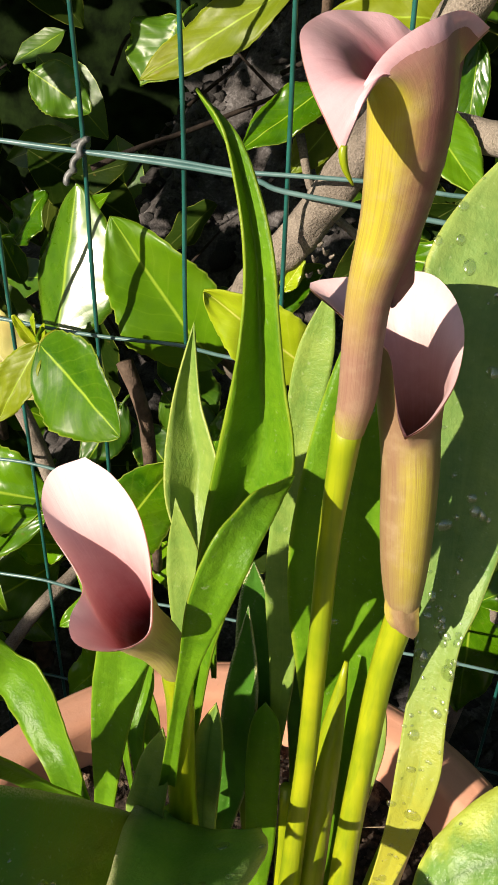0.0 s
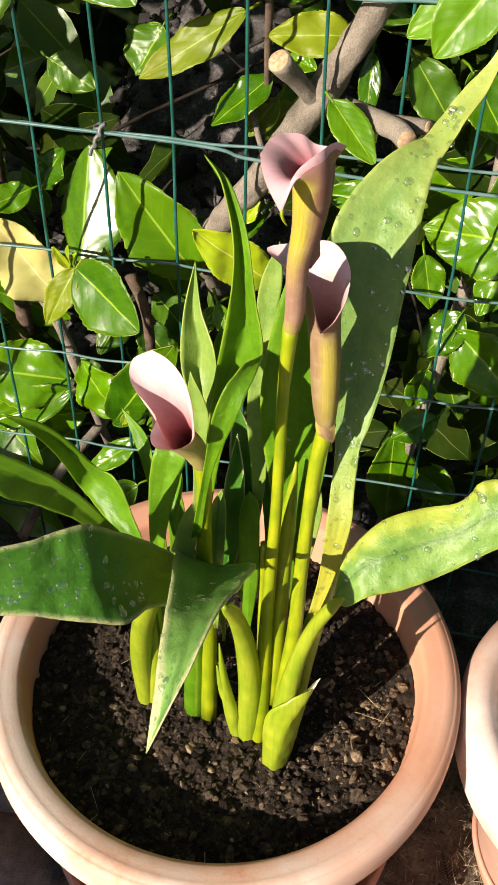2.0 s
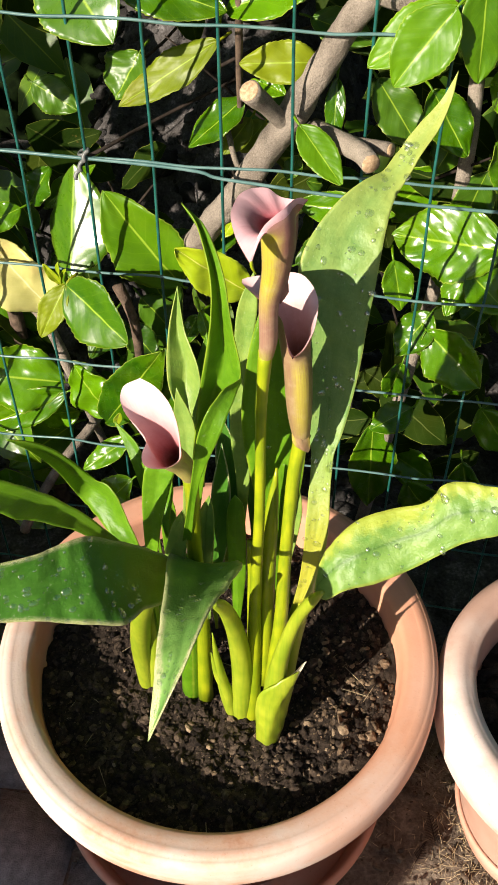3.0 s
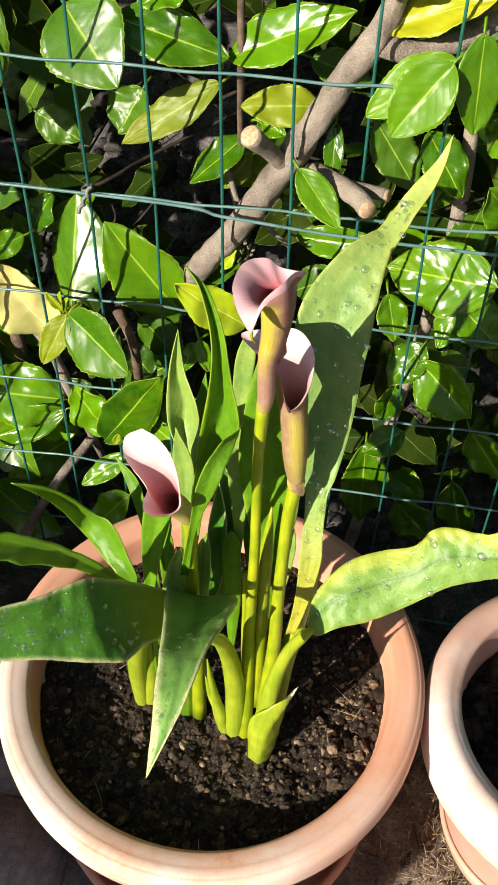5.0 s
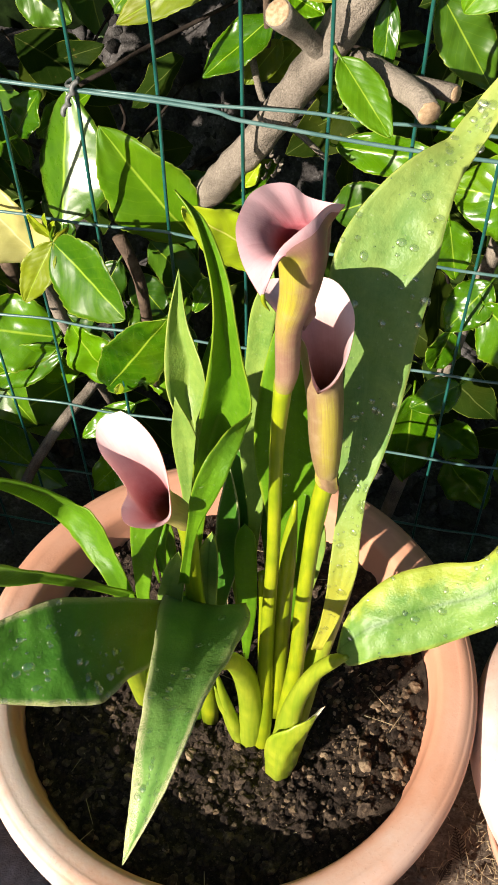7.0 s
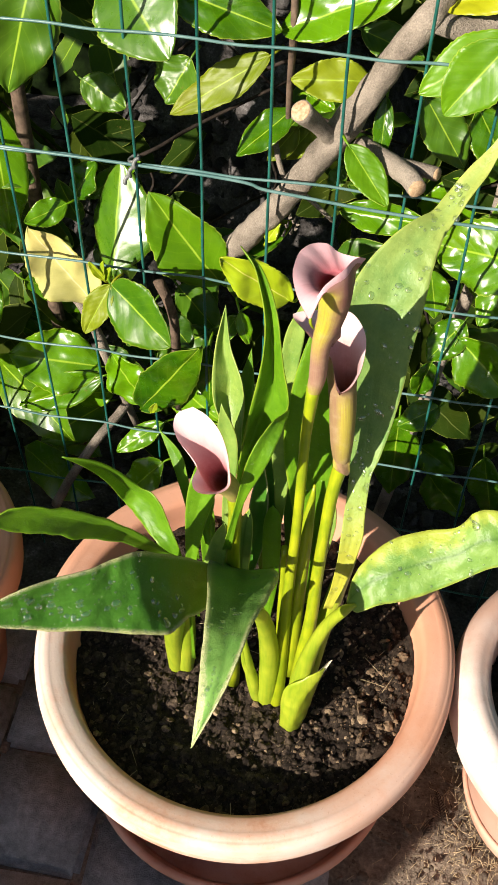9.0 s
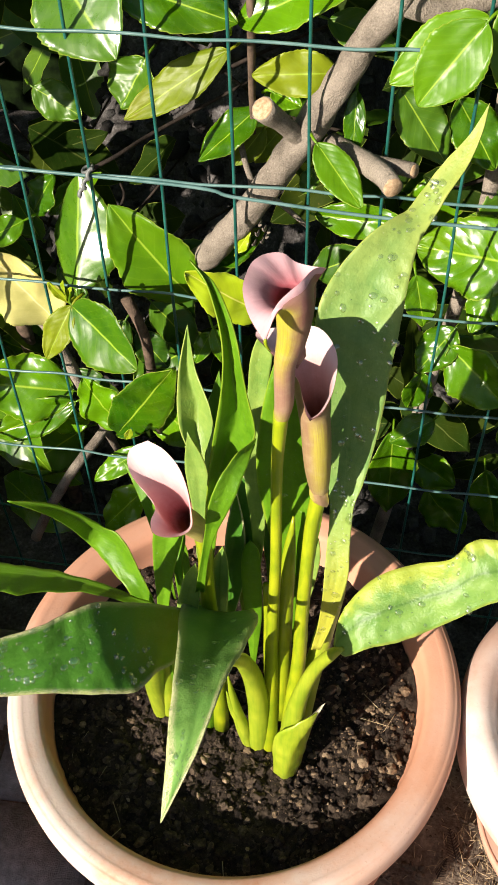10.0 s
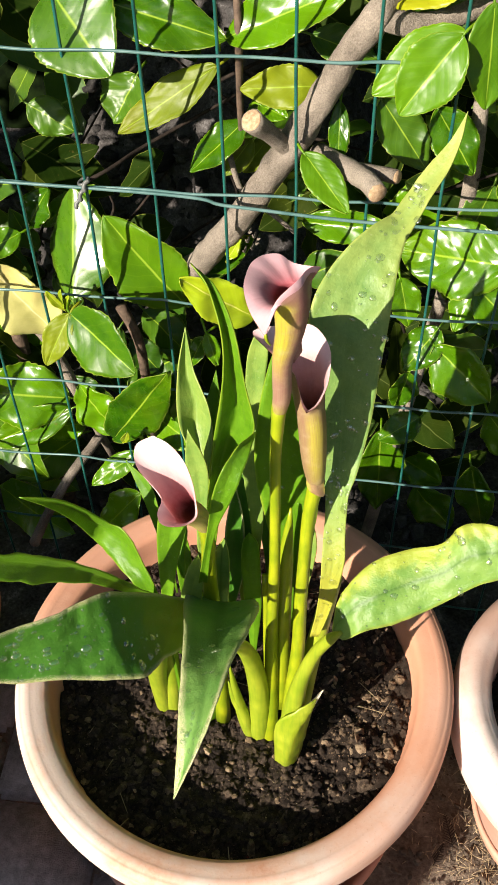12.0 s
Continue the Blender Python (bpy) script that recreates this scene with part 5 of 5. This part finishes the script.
tie = part("wire_tie", tube(strand, [0.0012] + [0.0016] * 13 + [0.0009], 8, 4), M_TIE, fence, "grey twisted tie wire")
ring = [(kx + 0.0036 * math.cos(a), FENCE_Y - 0.001 + 0.0040 * math.sin(a), 0.5975 + 0.0016 * math.cos(a)) for a in (i * math.pi / 4 for i in range(9))]
part("loop", tube(ring, [0.0012] * 9, 8, 4), M_TIE, tie)


# ---- laurel hedge ----
hedge = thing("laurel_hedge", "cherry laurel hedge with glossy green leaves on grey branches", "hedge")


def laurel_blade(length, width, cup, bend, seed, nl=52, nc=12, bm=None, at=None, tooth=0.05, pucker=0.020, calm=1.0):
    """A pointed oval leaf, its foot at the origin, along +y, face up +z, with a saw-toothed margin and puckers between its side veins."""
    bm = bm or bmesh.new()
    at = at or Matrix()
    rows = []
    teeth = 11 + int(seed) % 4
    lean = 0.16 * math.sin(seed * 1.7)
    for i in range(nl + 1):
        v = i / nl
        w = width * 0.5 * (math.sin(math.pi * min(1.0, v ** 0.88)) ** 0.76) * (1 - 0.10 * v) + 0.0006
        row = []
        for j in range(nc + 1):
            u = j / nc * 2 - 1
            saw = (v * teeth + (0.37 if u > 0 else 0)) % 1.0
            edge = 1 + (tooth * (0.6 - saw) * (1 if 0.12 < v < 0.97 else 0) + 0.05 * noise.noise(Vector((v * 6, seed, 2 if u > 0 else 5)))) * abs(u) ** 4
            x = u * w * edge
            ph = v * 7.5 - abs(u) * 2.6
            z = cup * abs(x) - bend * length * v * v + lean * x * (v - 0.4) + calm * 0.06 * width * noise.noise(Vector((u * 2.1, v * 5, seed)))
            z += calm * 0.06 * width * abs(u) ** 2 * math.sin(v * 15 + seed + (2 if u > 0 else 0))
            z += pucker * width * abs(math.sin(math.pi * ph)) * (0.35 + 0.65 * abs(u)) * (1 - abs(u) ** 3) * (0.6 + 0.8 * noise.noise(Vector((u * 3, v * 3, seed + 7))))
            row.append(bm.verts.new(at @ Vector((x, length * v, z))))
        rows.append(row)
    grid_faces(bm, rows)
    return bm


count = 0


def laurel_leaf(foot, tip, width, tone, face=None, cup=None):
    global count
    count += 1
    rnd = random.Random(count * 7)
    foot, tip = Vector(foot), Vector(tip)
    yv = (tip - foot).normalized()
    face = Vector(face or (rnd.uniform(-0.45, 0.40), -0.75, 0.62 + rnd.uniform(-0.35, 0.35)))
    zv = (face - yv * face.dot(yv)).normalized()
    xv = yv.cross(zv)
    m = Matrix((xv, yv, zv)).transposed().to_4x4()
    m.translation = foot
    bm = laurel_blade((tip - foot).length, width * 1.06, cup if cup is not None else rnd.uniform(0.05, 0.4), rnd.uniform(-0.05, 0.12), count, pucker=0.034 if tone in 'qw' else 0.018, calm={'s': 0.22, 'm': 0.45}.get(tone, 1.0))
    tube([(0, 0.004, -0.0004), (0, -0.004, -0.001), (rnd.uniform(-0.003, 0.003), -0.010, 0.002 - 0.010)], [0.0007, 0.0010, 0.0012], 6, 3, bm=bm)
    ob = part("leaf", bm, M_LAUREL[tone], hedge)
    ob.matrix_basis = m
    so = ob.modifiers.new("thickness", "SOLIDIFY")
    so.thickness = 0.0005
    return ob


laurel_leaf((-0.1569, 0.2220, 0.4724), (-0.1564, 0.2680, 0.5481), 0.066, 's', (-0.42, -0.76, 0.50), -0.34)
laurel_leaf((-0.067, 0.235, 0.463), (-0.122, 0.225, 0.547), 0.058, 'm')
laurel_leaf((-0.18, 0.232, 0.421), (-0.226, 0.22, 0.506), 0.054, 'p')
laurel_leaf((-0.141, 0.17, 0.505), (-0.084, 0.13, 0.487), 0.048, 'm')
laurel_leaf((-0.141, 0.17, 0.505), (-0.163, 0.15, 0.466), 0.021, 'l')
laurel_leaf((-0.14, 0.21, 0.315), (-0.075, 0.19, 0.431), 0.045, 'g')
laurel_leaf((-0.139, 0.215, 0.318), (-0.171, 0.225, 0.364), 0.045, 'g')
laurel_leaf((-0.191, 0.25, 0.321), (-0.281, 0.24, 0.33), 0.062, 'g')
laurel_leaf((-0.187, 0.24, 0.318), (-0.272, 0.22, 0.277), 0.033, 'g')
laurel_leaf((-0.1371, 0.2400, 0.7175), (-0.0950, 0.1960, 0.6868), 0.060, 's', (0.02, -0.86, 0.50), 0.22)
laurel_leaf((-0.180, 0.215, 0.740), (-0.214, 0.2, 0.640), 0.050, 'd')
laurel_leaf((-0.034, 0.25, 0.665), (-0.102, 0.235, 0.619), 0.026, 'l')
laurel_leaf((-0.099, 0.285, 0.636), (-0.116, 0.27, 0.605), 0.040, 'd')
laurel_leaf((-0.017, 0.26, 0.619), (-0.054, 0.235, 0.59), 0.024, 'g')
laurel_leaf((0.039, 0.245, 0.657), (-0.016, 0.235, 0.658), 0.027, 'l')
laurel_leaf((-0.025, 0.235, 0.692), (0.056, 0.225, 0.736), 0.034, 'g')
laurel_leaf((-0.102, 0.235, 0.714), (-0.023, 0.225, 0.697), 0.035, 'g')
laurel_leaf((0.124, 0.215, 0.714), (0.071, 0.2, 0.679), 0.032, 'm')
laurel_leaf((0.122, 0.2, 0.719), (0.088, 0.185, 0.674), 0.037, 'm')
laurel_leaf((0.138, 0.21, 0.734), (0.142, 0.195, 0.674), 0.031, 'm')
laurel_leaf((0.077, 0.228, 0.724), (0.141, 0.215, 0.756), 0.028, 'v', (-0.2, -0.6, 0.75), 0.2)
laurel_leaf((0.078, 0.265, 0.638), (0.115, 0.25, 0.592), 0.031, 'd')
laurel_leaf((0.117, 0.27, 0.63), (0.148, 0.25, 0.591), 0.032, 'g')
laurel_leaf((0.03, 0.2, 0.635), (0.062, 0.172, 0.609), 0.022, 'm')
laurel_leaf((0.051, 0.235, 0.652), (0.052, 0.215, 0.613), 0.013, 'g')
laurel_leaf((0.025, 0.27, 0.527), (0.101, 0.25, 0.537), 0.025, 'g')
laurel_leaf((0.1861, 0.2300, 0.5271), (0.0996, 0.2640, 0.5101), 0.058, 'w', (-0.33, -0.78, 0.54), 0.10)
laurel_leaf((0.104, 0.235, 0.506), (0.115, 0.22, 0.469), 0.024, 'g')
laurel_leaf((0.162, 0.24, 0.504), (0.15, 0.22, 0.468), 0.024, 'g')
laurel_leaf((0.161, 0.23, 0.506), (0.195, 0.215, 0.481), 0.034, 'g')
laurel_leaf((0.137, 0.22, 0.451), (0.184, 0.195, 0.418), 0.044, 'g', (-0.4, -0.8, 0.45))
laurel_leaf((0.139, 0.23, 0.462), (0.114, 0.21, 0.431), 0.030, 'g', (-0.4, -0.8, 0.4))
laurel_leaf((0.136, 0.24, 0.344), (0.102, 0.22, 0.331), 0.027, 'g')
laurel_leaf((0.105, 0.275, 0.281), (0.108, 0.26, 0.183), 0.046, 'g')
laurel_leaf((0.143, 0.255, 0.224), (0.184, 0.24, 0.183), 0.043, 'g', (-0.4, -0.8, 0.5))
laurel_leaf((0.194, 0.26, 0.257), (0.216, 0.25, 0.183), 0.036, 'g', (-0.35, -0.8, 0.5))
laurel_leaf((0.0, 0.175, 0.509), (-0.049, 0.155, 0.554), 0.033, 'y')
laurel_leaf((-0.056, 0.25, 0.489), (-0.011, 0.24, 0.532), 0.025, 'g')
laurel_leaf((-0.074, 0.215, 0.406), (-0.073, 0.2, 0.34), 0.026, 'g')
laurel_leaf((-0.203, 0.310, 0.477), (-0.150, 0.290, 0.534), 0.019, 'g')
laurel_leaf((-0.196, 0.24, 0.522), (-0.227, 0.22, 0.513), 0.021, 'g')
laurel_leaf((-0.196, 0.31, 0.593), (-0.159, 0.3, 0.577), 0.028, 'd')
laurel_leaf((-0.121, 0.215, 0.292), (-0.166, 0.195, 0.261), 0.021, 'g')
laurel_leaf((-0.12, 0.2, 0.249), (-0.165, 0.185, 0.199), 0.036, 'g')
laurel_leaf((-0.202, 0.28, 0.232), (-0.28, 0.26, 0.172), 0.049, 'd')
laurel_leaf((0.023, 0.29, 0.453), (0.068, 0.28, 0.487), 0.030, 'd')
laurel_leaf((-0.09, 0.29, 0.35), (-0.141, 0.28, 0.311), 0.045, 'd')
laurel_leaf((0.025, 0.31, 0.659), (0.073, 0.3, 0.647), 0.025, 'd')
laurel_leaf((0.15, 0.3, 0.6), (0.128, 0.29, 0.551), 0.031, 'd')
laurel_leaf((0.167, 0.28, 0.563), (0.151, 0.27, 0.507), 0.032, 'd')
laurel_leaf((0.165, 0.26, 0.349), (0.186, 0.25, 0.4), 0.031, 'g', (-0.3, -0.85, 0.4))
laurel_leaf((0.124, 0.27, 0.369), (0.114, 0.26, 0.331), 0.025, 'g')
laurel_leaf((0.2, 0.26, 0.332), (0.237, 0.25, 0.283), 0.038, 'g', (-0.4, -0.8, 0.45))
laurel_leaf((0.126, 0.3, 0.219), (0.173, 0.29, 0.193), 0.036, 'g')
laurel_leaf((-0.246, 0.24, 0.603), (-0.245, 0.23, 0.492), 0.041, 'g')
laurel_leaf((0.161, 0.22, 0.705), (0.195, 0.2, 0.655), 0.037, 'g')
laurel_leaf((0.199, 0.24, 0.571), (0.162, 0.22, 0.62), 0.037, 'g')
laurel_leaf((0.236, 0.23, 0.456), (0.212, 0.21, 0.417), 0.043, 'g')
laurel_leaf((-0.311, 0.24, 0.437), (-0.271, 0.22, 0.392), 0.046, 'g')
laurel_leaf((-0.242, 0.24, 0.688), (-0.234, 0.22, 0.631), 0.036, 'g')
laurel_leaf((-0.044, 0.23, 0.75), (-0.079, 0.22, 0.729), 0.032, 'g')
laurel_leaf((-0.001, 0.23, 0.76), (0.043, 0.22, 0.752), 0.031, 'g')
laurel_leaf((0.062, 0.23, 0.763), (0.097, 0.2, 0.762), 0.031, 'g')
laurel_leaf((-0.123, 0.23, 0.763), (-0.146, 0.22, 0.734), 0.032, 'g')
laurel_leaf((0.012, 0.28, 0.702), (-0.002, 0.27, 0.685), 0.020, 'd')
laurel_leaf((-0.014, 0.27, 0.598), (-0.034, 0.26, 0.572), 0.018, 'l')
laurel_leaf((-0.004, 0.28, 0.591), (-0.022, 0.27, 0.569), 0.020, 'l')
laurel_leaf((-0.005, 0.25, 0.638), (0.015, 0.24, 0.635), 0.015, 'g')
laurel_leaf((0.025, 0.25, 0.581), (0.018, 0.24, 0.567), 0.013, 'd')
laurel_leaf((-0.129, 0.27, 0.384), (-0.101, 0.26, 0.354), 0.027, 'd')
laurel_leaf((-0.267, 0.25, 0.543), (-0.221, 0.24, 0.54), 0.028, 'd')
laurel_leaf((-0.203, 0.28, 0.472), (-0.214, 0.27, 0.519), 0.020, 'd')
laurel_leaf((-0.046, 0.2, 0.462), (-0.059, 0.19, 0.437), 0.014, 'g')
laurel_leaf((-0.044, 0.2, 0.466), (-0.035, 0.19, 0.441), 0.012, 'g')
laurel_leaf((-0.027, 0.22, 0.526), (-0.018, 0.22, 0.544), 0.009, 'y')
laurel_leaf((-0.203, 0.275, 0.502), (-0.185, 0.285, 0.533), 0.030, 'g', (-0.5, -0.7, 0.5))
laurel_leaf((-0.1573, 0.2000, 0.4811), (-0.1650, 0.1900, 0.5047), 0.006, 'y')
laurel_leaf((-0.1573, 0.2000, 0.4811), (-0.1550, 0.1900, 0.5079), 0.006, 'y')
laurel_leaf((-0.1573, 0.2000, 0.4811), (-0.1478, 0.1900, 0.5036), 0.005, 'y')
laurel_leaf((-0.1245, 0.1900, 0.3346), (-0.1158, 0.1800, 0.3620), 0.006, 'y')


rnd = random.Random(303)
for k in range(54):
    right = k % 3 > 0
    low = Vector((rnd.uniform(0.07, 0.34), rnd.uniform(0.248, 0.335), rnd.uniform(0.42, 0.80))) if right else Vector((rnd.uniform(-0.34, -0.10), rnd.uniform(0.255, 0.335), rnd.uniform(0.24, 0.50)))
    way = Vector((rnd.uniform(-1, 1), rnd.uniform(-0.45, 0.1), rnd.uniform(-1.0, 0.35))).normalized() * rnd.uniform(0.05, 0.085)
    # Left and low leaves draw the darker 'd' more often, painting shade there.
    laurel_leaf(low, low + way, way.length * rnd.uniform(0.42, 0.58), rnd.choice("ggqqlgd" if right and low.z > 0.54 else "dgdgdqd"), (rnd.uniform(-0.75, 0.25), -0.75, rnd.uniform(0.15, 0.8)), rnd.uniform(-0.25, 0.4))

bm = tube([(-0.10, 0.62, 0.05), (-0.10, 0.52, 0.22), (-0.095, 0.40, 0.36), (-0.075, 0.275, 0.462), (-0.048, 0.231, 0.516), (-0.023, 0.226, 0.553), (0.001, 0.226, 0.592), (0.02, 0.226, 0.624), (0.038, 0.226, 0.657), (0.054, 0.226, 0.688), (0.069, 0.226, 0.713), (0.080, 0.23, 0.735), (0.10, 0.25, 0.80), (0.11, 0.28, 0.95)],
          [0.013, 0.013, 0.012, 0.0104, 0.0098, 0.0096, 0.0100, 0.0104, 0.0096, 0.0088, 0.0090, 0.0078, 0.0075, 0.007], 20, 12, bumpy=0.22)
part("branch", bm, M_BARK, hedge, "stout grey-brown laurel branch")
part("branch", tube([(0.066, 0.226, 0.716), (0.082, 0.228, 0.712), (0.098, 0.231, 0.709), (0.116, 0.235, 0.711), (0.139, 0.24, 0.723), (0.18, 0.25, 0.75)], [0.0075, 0.0078, 0.0072, 0.0068, 0.006, 0.005], 14, 5, bumpy=0.2, seed=4), M_BARK, hedge)


def stub(points, radii, seed):
    part("branch_stub", tube(points, radii, 14, 5, bumpy=0.14, seed=seed), M_BARK, hedge, "sawn-off branch stub")
    a, b = Vector(points[-2]), Vector(points[-1])
    d = (b - a).normalized()
    part("cut_face", tube([b - d * 0.0006, b + d * 0.0002, b + d * 0.0008], [radii[-1] * 0.93, radii[-1] * 0.91, radii[-1] * 0.86], 16, 2), M_WOOD, hedge, "pale sawn wood face")


stub([(0.018, 0.224, 0.621), (0.006, 0.212, 0.640), (-0.004, 0.199, 0.657)], [0.0062, 0.0062, 0.0078], 2)
stub([(0.037, 0.226, 0.618), (0.059, 0.203, 0.622), (0.072, 0.183, 0.628), (0.080, 0.168, 0.629)], [0.0075, 0.0075, 0.007, 0.0068], 5)
stub([(0.060, 0.203, 0.622), (0.079, 0.193, 0.627), (0.092, 0.185, 0.630)], [0.006, 0.005, 0.0048], 7)
for pts, r, m in (
    ([(-0.21, 0.24, 0.429), (-0.195, 0.235, 0.416), (-0.183, 0.235, 0.379), (-0.179, 0.24, 0.345), (-0.17, 0.28, 0.2)], 0.005, M_BARK),
    ([(-0.122, 0.235, 0.457), (-0.111, 0.23, 0.431), (-0.111, 0.24, 0.386), (-0.12, 0.27, 0.25)], 0.0045, M_TWIG),
    ([(-0.03, 0.26, 0.593), (-0.019, 0.25, 0.565), (0.0, 0.25, 0.55), (0.022, 0.25, 0.53)], 0.0022, M_BARK),
    ([(-0.017, 0.24, 0.80), (-0.017, 0.24, 0.73), (-0.016, 0.235, 0.694), (-0.018, 0.245, 0.655), (-0.02, 0.26, 0.6)], 0.0026, M_TWIG),
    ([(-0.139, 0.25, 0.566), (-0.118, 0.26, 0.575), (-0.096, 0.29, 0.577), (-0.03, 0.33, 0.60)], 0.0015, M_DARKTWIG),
    ([(-0.24, 0.19, 0.16), (-0.221, 0.2, 0.2), (-0.198, 0.22, 0.237), (-0.18, 0.25, 0.251), (-0.16, 0.30, 0.26)], 0.005, M_BARK),
    ([(0.10, 0.27, 0.10), (0.13, 0.28, 0.35), (0.15, 0.28, 0.55), (0.14, 0.29, 0.75)], 0.006, M_BARK),
    ([(-0.24, 0.30, 0.08), (-0.25, 0.30, 0.4), (-0.24, 0.29, 0.8)], 0.007, M_TWIG),
):
    part("branch", tube(pts, [r * 1.1] + [r] * (len(pts) - 2) + [r * 0.8], 10, 5, bumpy=0.12, seed=r * 900), m, hedge)


bm = bmesh.new()
for k, (x, z) in enumerate(((-0.0089, 0.5577), (-0.0055, 0.5539), (-0.0106, 0.5492), (-0.0041, 0.5477), (-0.0071, 0.5434), (-0.0130, 0.5405), (-0.0029, 0.5522))):
    p = Vector((x, 0.212, z))
    q = p + Vector((0.002 * math.cos(k * 2.1), -0.003, 0.0035 + 0.001 * math.sin(k)))
    tube([p + Vector((0, 0.010, -0.003)), p, q], [0.0006, 0.0011, 0.0004], 7, 3, bm=bm)
part("bud_cluster", bm, M_BARK, hedge, "dry pale buds clustered on the branch")


def inner_foliage():
    """The leaves deeper in the hedge, shade put into their darker colour, with a gap low behind the branch."""
    rnd = random.Random(77)
    bm = bmesh.new()
    for _ in range(620):
        y = rnd.uniform(0.46, 1.0)
        p = Vector((rnd.uniform(-0.75, 0.75) * (0.7 + y * 0.6), y, rnd.uniform(0.07, 1.15)))
        gap = -0.36 < p.x < 0.12 and 0.15 < p.z < 0.90
        if gap and rnd.random() < 0.86:
            continue
        ln = rnd.uniform(0.07, 0.12)
        yv = Vector((rnd.uniform(-1, 1), rnd.uniform(-0.8, 0.2), rnd.uniform(-0.9, 0.5))).normalized()
        face = Vector((rnd.uniform(-0.5, 0.5), -0.7, 0.6))
        zv = (face - yv * face.dot(yv)).normalized()
        m = Matrix((yv.cross(zv), yv, zv)).transposed().to_4x4()
        m.translation = p
        laurel_blade(ln, ln * rnd.uniform(0.42, 0.55), rnd.uniform(0.05, 0.35), rnd.uniform(-0.05, 0.15), rnd.random() * 90, 7, 4, bm, m, 0.0)
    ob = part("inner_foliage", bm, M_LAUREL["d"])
    tagged(ob, "inner leaves of the laurel hedge, shade painted darker", "foliage", kind="stuff")


inner_foliage()


def olive_foliage():
    """Olive leaves with shade put into their colour, a hand's depth behind the fence, open only where the earth bank
    shows.
    """
    rnd = random.Random(55)
    bm = bmesh.new()
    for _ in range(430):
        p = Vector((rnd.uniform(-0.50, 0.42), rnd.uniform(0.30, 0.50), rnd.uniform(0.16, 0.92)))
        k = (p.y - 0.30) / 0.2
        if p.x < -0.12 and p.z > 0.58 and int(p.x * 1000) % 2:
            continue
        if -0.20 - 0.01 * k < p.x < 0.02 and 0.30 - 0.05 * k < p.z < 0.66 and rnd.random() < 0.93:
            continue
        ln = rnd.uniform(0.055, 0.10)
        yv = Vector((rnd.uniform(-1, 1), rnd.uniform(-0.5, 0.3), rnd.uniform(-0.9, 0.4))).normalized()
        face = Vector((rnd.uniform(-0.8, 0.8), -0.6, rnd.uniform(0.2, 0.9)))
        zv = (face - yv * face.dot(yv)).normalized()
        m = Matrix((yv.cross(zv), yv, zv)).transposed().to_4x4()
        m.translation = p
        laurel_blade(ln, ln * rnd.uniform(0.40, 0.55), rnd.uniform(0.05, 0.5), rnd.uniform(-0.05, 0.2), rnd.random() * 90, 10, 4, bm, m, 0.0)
    tagged(part("inner_foliage", bm, M_LAUREL["o"]), "olive leaves inside the laurel hedge, shade painted in", "foliage", kind="stuff")
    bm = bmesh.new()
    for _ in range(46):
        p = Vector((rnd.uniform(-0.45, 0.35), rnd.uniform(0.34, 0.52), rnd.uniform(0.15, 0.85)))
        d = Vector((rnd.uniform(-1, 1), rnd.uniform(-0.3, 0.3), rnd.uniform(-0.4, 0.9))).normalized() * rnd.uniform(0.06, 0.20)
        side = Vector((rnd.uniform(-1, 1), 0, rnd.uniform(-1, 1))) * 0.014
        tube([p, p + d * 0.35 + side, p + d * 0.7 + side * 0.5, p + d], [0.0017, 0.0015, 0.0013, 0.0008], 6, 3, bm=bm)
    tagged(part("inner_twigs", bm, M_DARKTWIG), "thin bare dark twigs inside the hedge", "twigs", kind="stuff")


olive_foliage()


def outer_foliage():
    """The hedge carried on, unseen, beside and above the view; added to shade the gap behind."""
    rnd = random.Random(91)
    bm = bmesh.new()
    made = 0
    while made < 420:
        p = Vector((rnd.uniform(-1.3, 1.2), rnd.uniform(0.20, 0.36), rnd.uniform(0.10, 1.25)))
        if -0.30 < p.x < 0.30 and p.z < 0.84:
            continue
        made += 1
        ln = rnd.uniform(0.08, 0.13)
        yv = Vector((rnd.uniform(-1, 1), rnd.uniform(-0.5, 0.2), rnd.uniform(-0.9, 0.5))).normalized()
        face = Vector((rnd.uniform(-0.5, 0.5), -0.8, 0.5))
        zv = (face - yv * face.dot(yv)).normalized()
        m = Matrix((yv.cross(zv), yv, zv)).transposed().to_4x4()
        m.translation = p
        laurel_blade(ln, ln * rnd.uniform(0.45, 0.6), rnd.uniform(0.05, 0.35), rnd.uniform(-0.05, 0.15), rnd.random() * 90, 8, 4, bm, m, 0.0)
    tagged(part("outer_foliage", bm, M_LAUREL["g"]), "unseen glossy hedge leaves added to shade the inner hedge", "foliage", kind="stuff")


outer_foliage()


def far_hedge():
    """The far side of the hedge, which closes the view; its near-black colour holds the shade."""
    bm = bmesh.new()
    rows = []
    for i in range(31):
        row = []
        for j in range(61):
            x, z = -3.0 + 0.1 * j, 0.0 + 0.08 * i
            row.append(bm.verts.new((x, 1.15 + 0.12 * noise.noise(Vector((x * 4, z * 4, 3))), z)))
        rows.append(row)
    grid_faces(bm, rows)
    ob = part("backdrop", bm, M_SHADE_BACK)
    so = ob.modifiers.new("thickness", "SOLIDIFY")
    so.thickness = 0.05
    tagged(ob, "dense foliage behind the hedge, shade painted near-black into it", "foliage", kind="structure")


far_hedge()
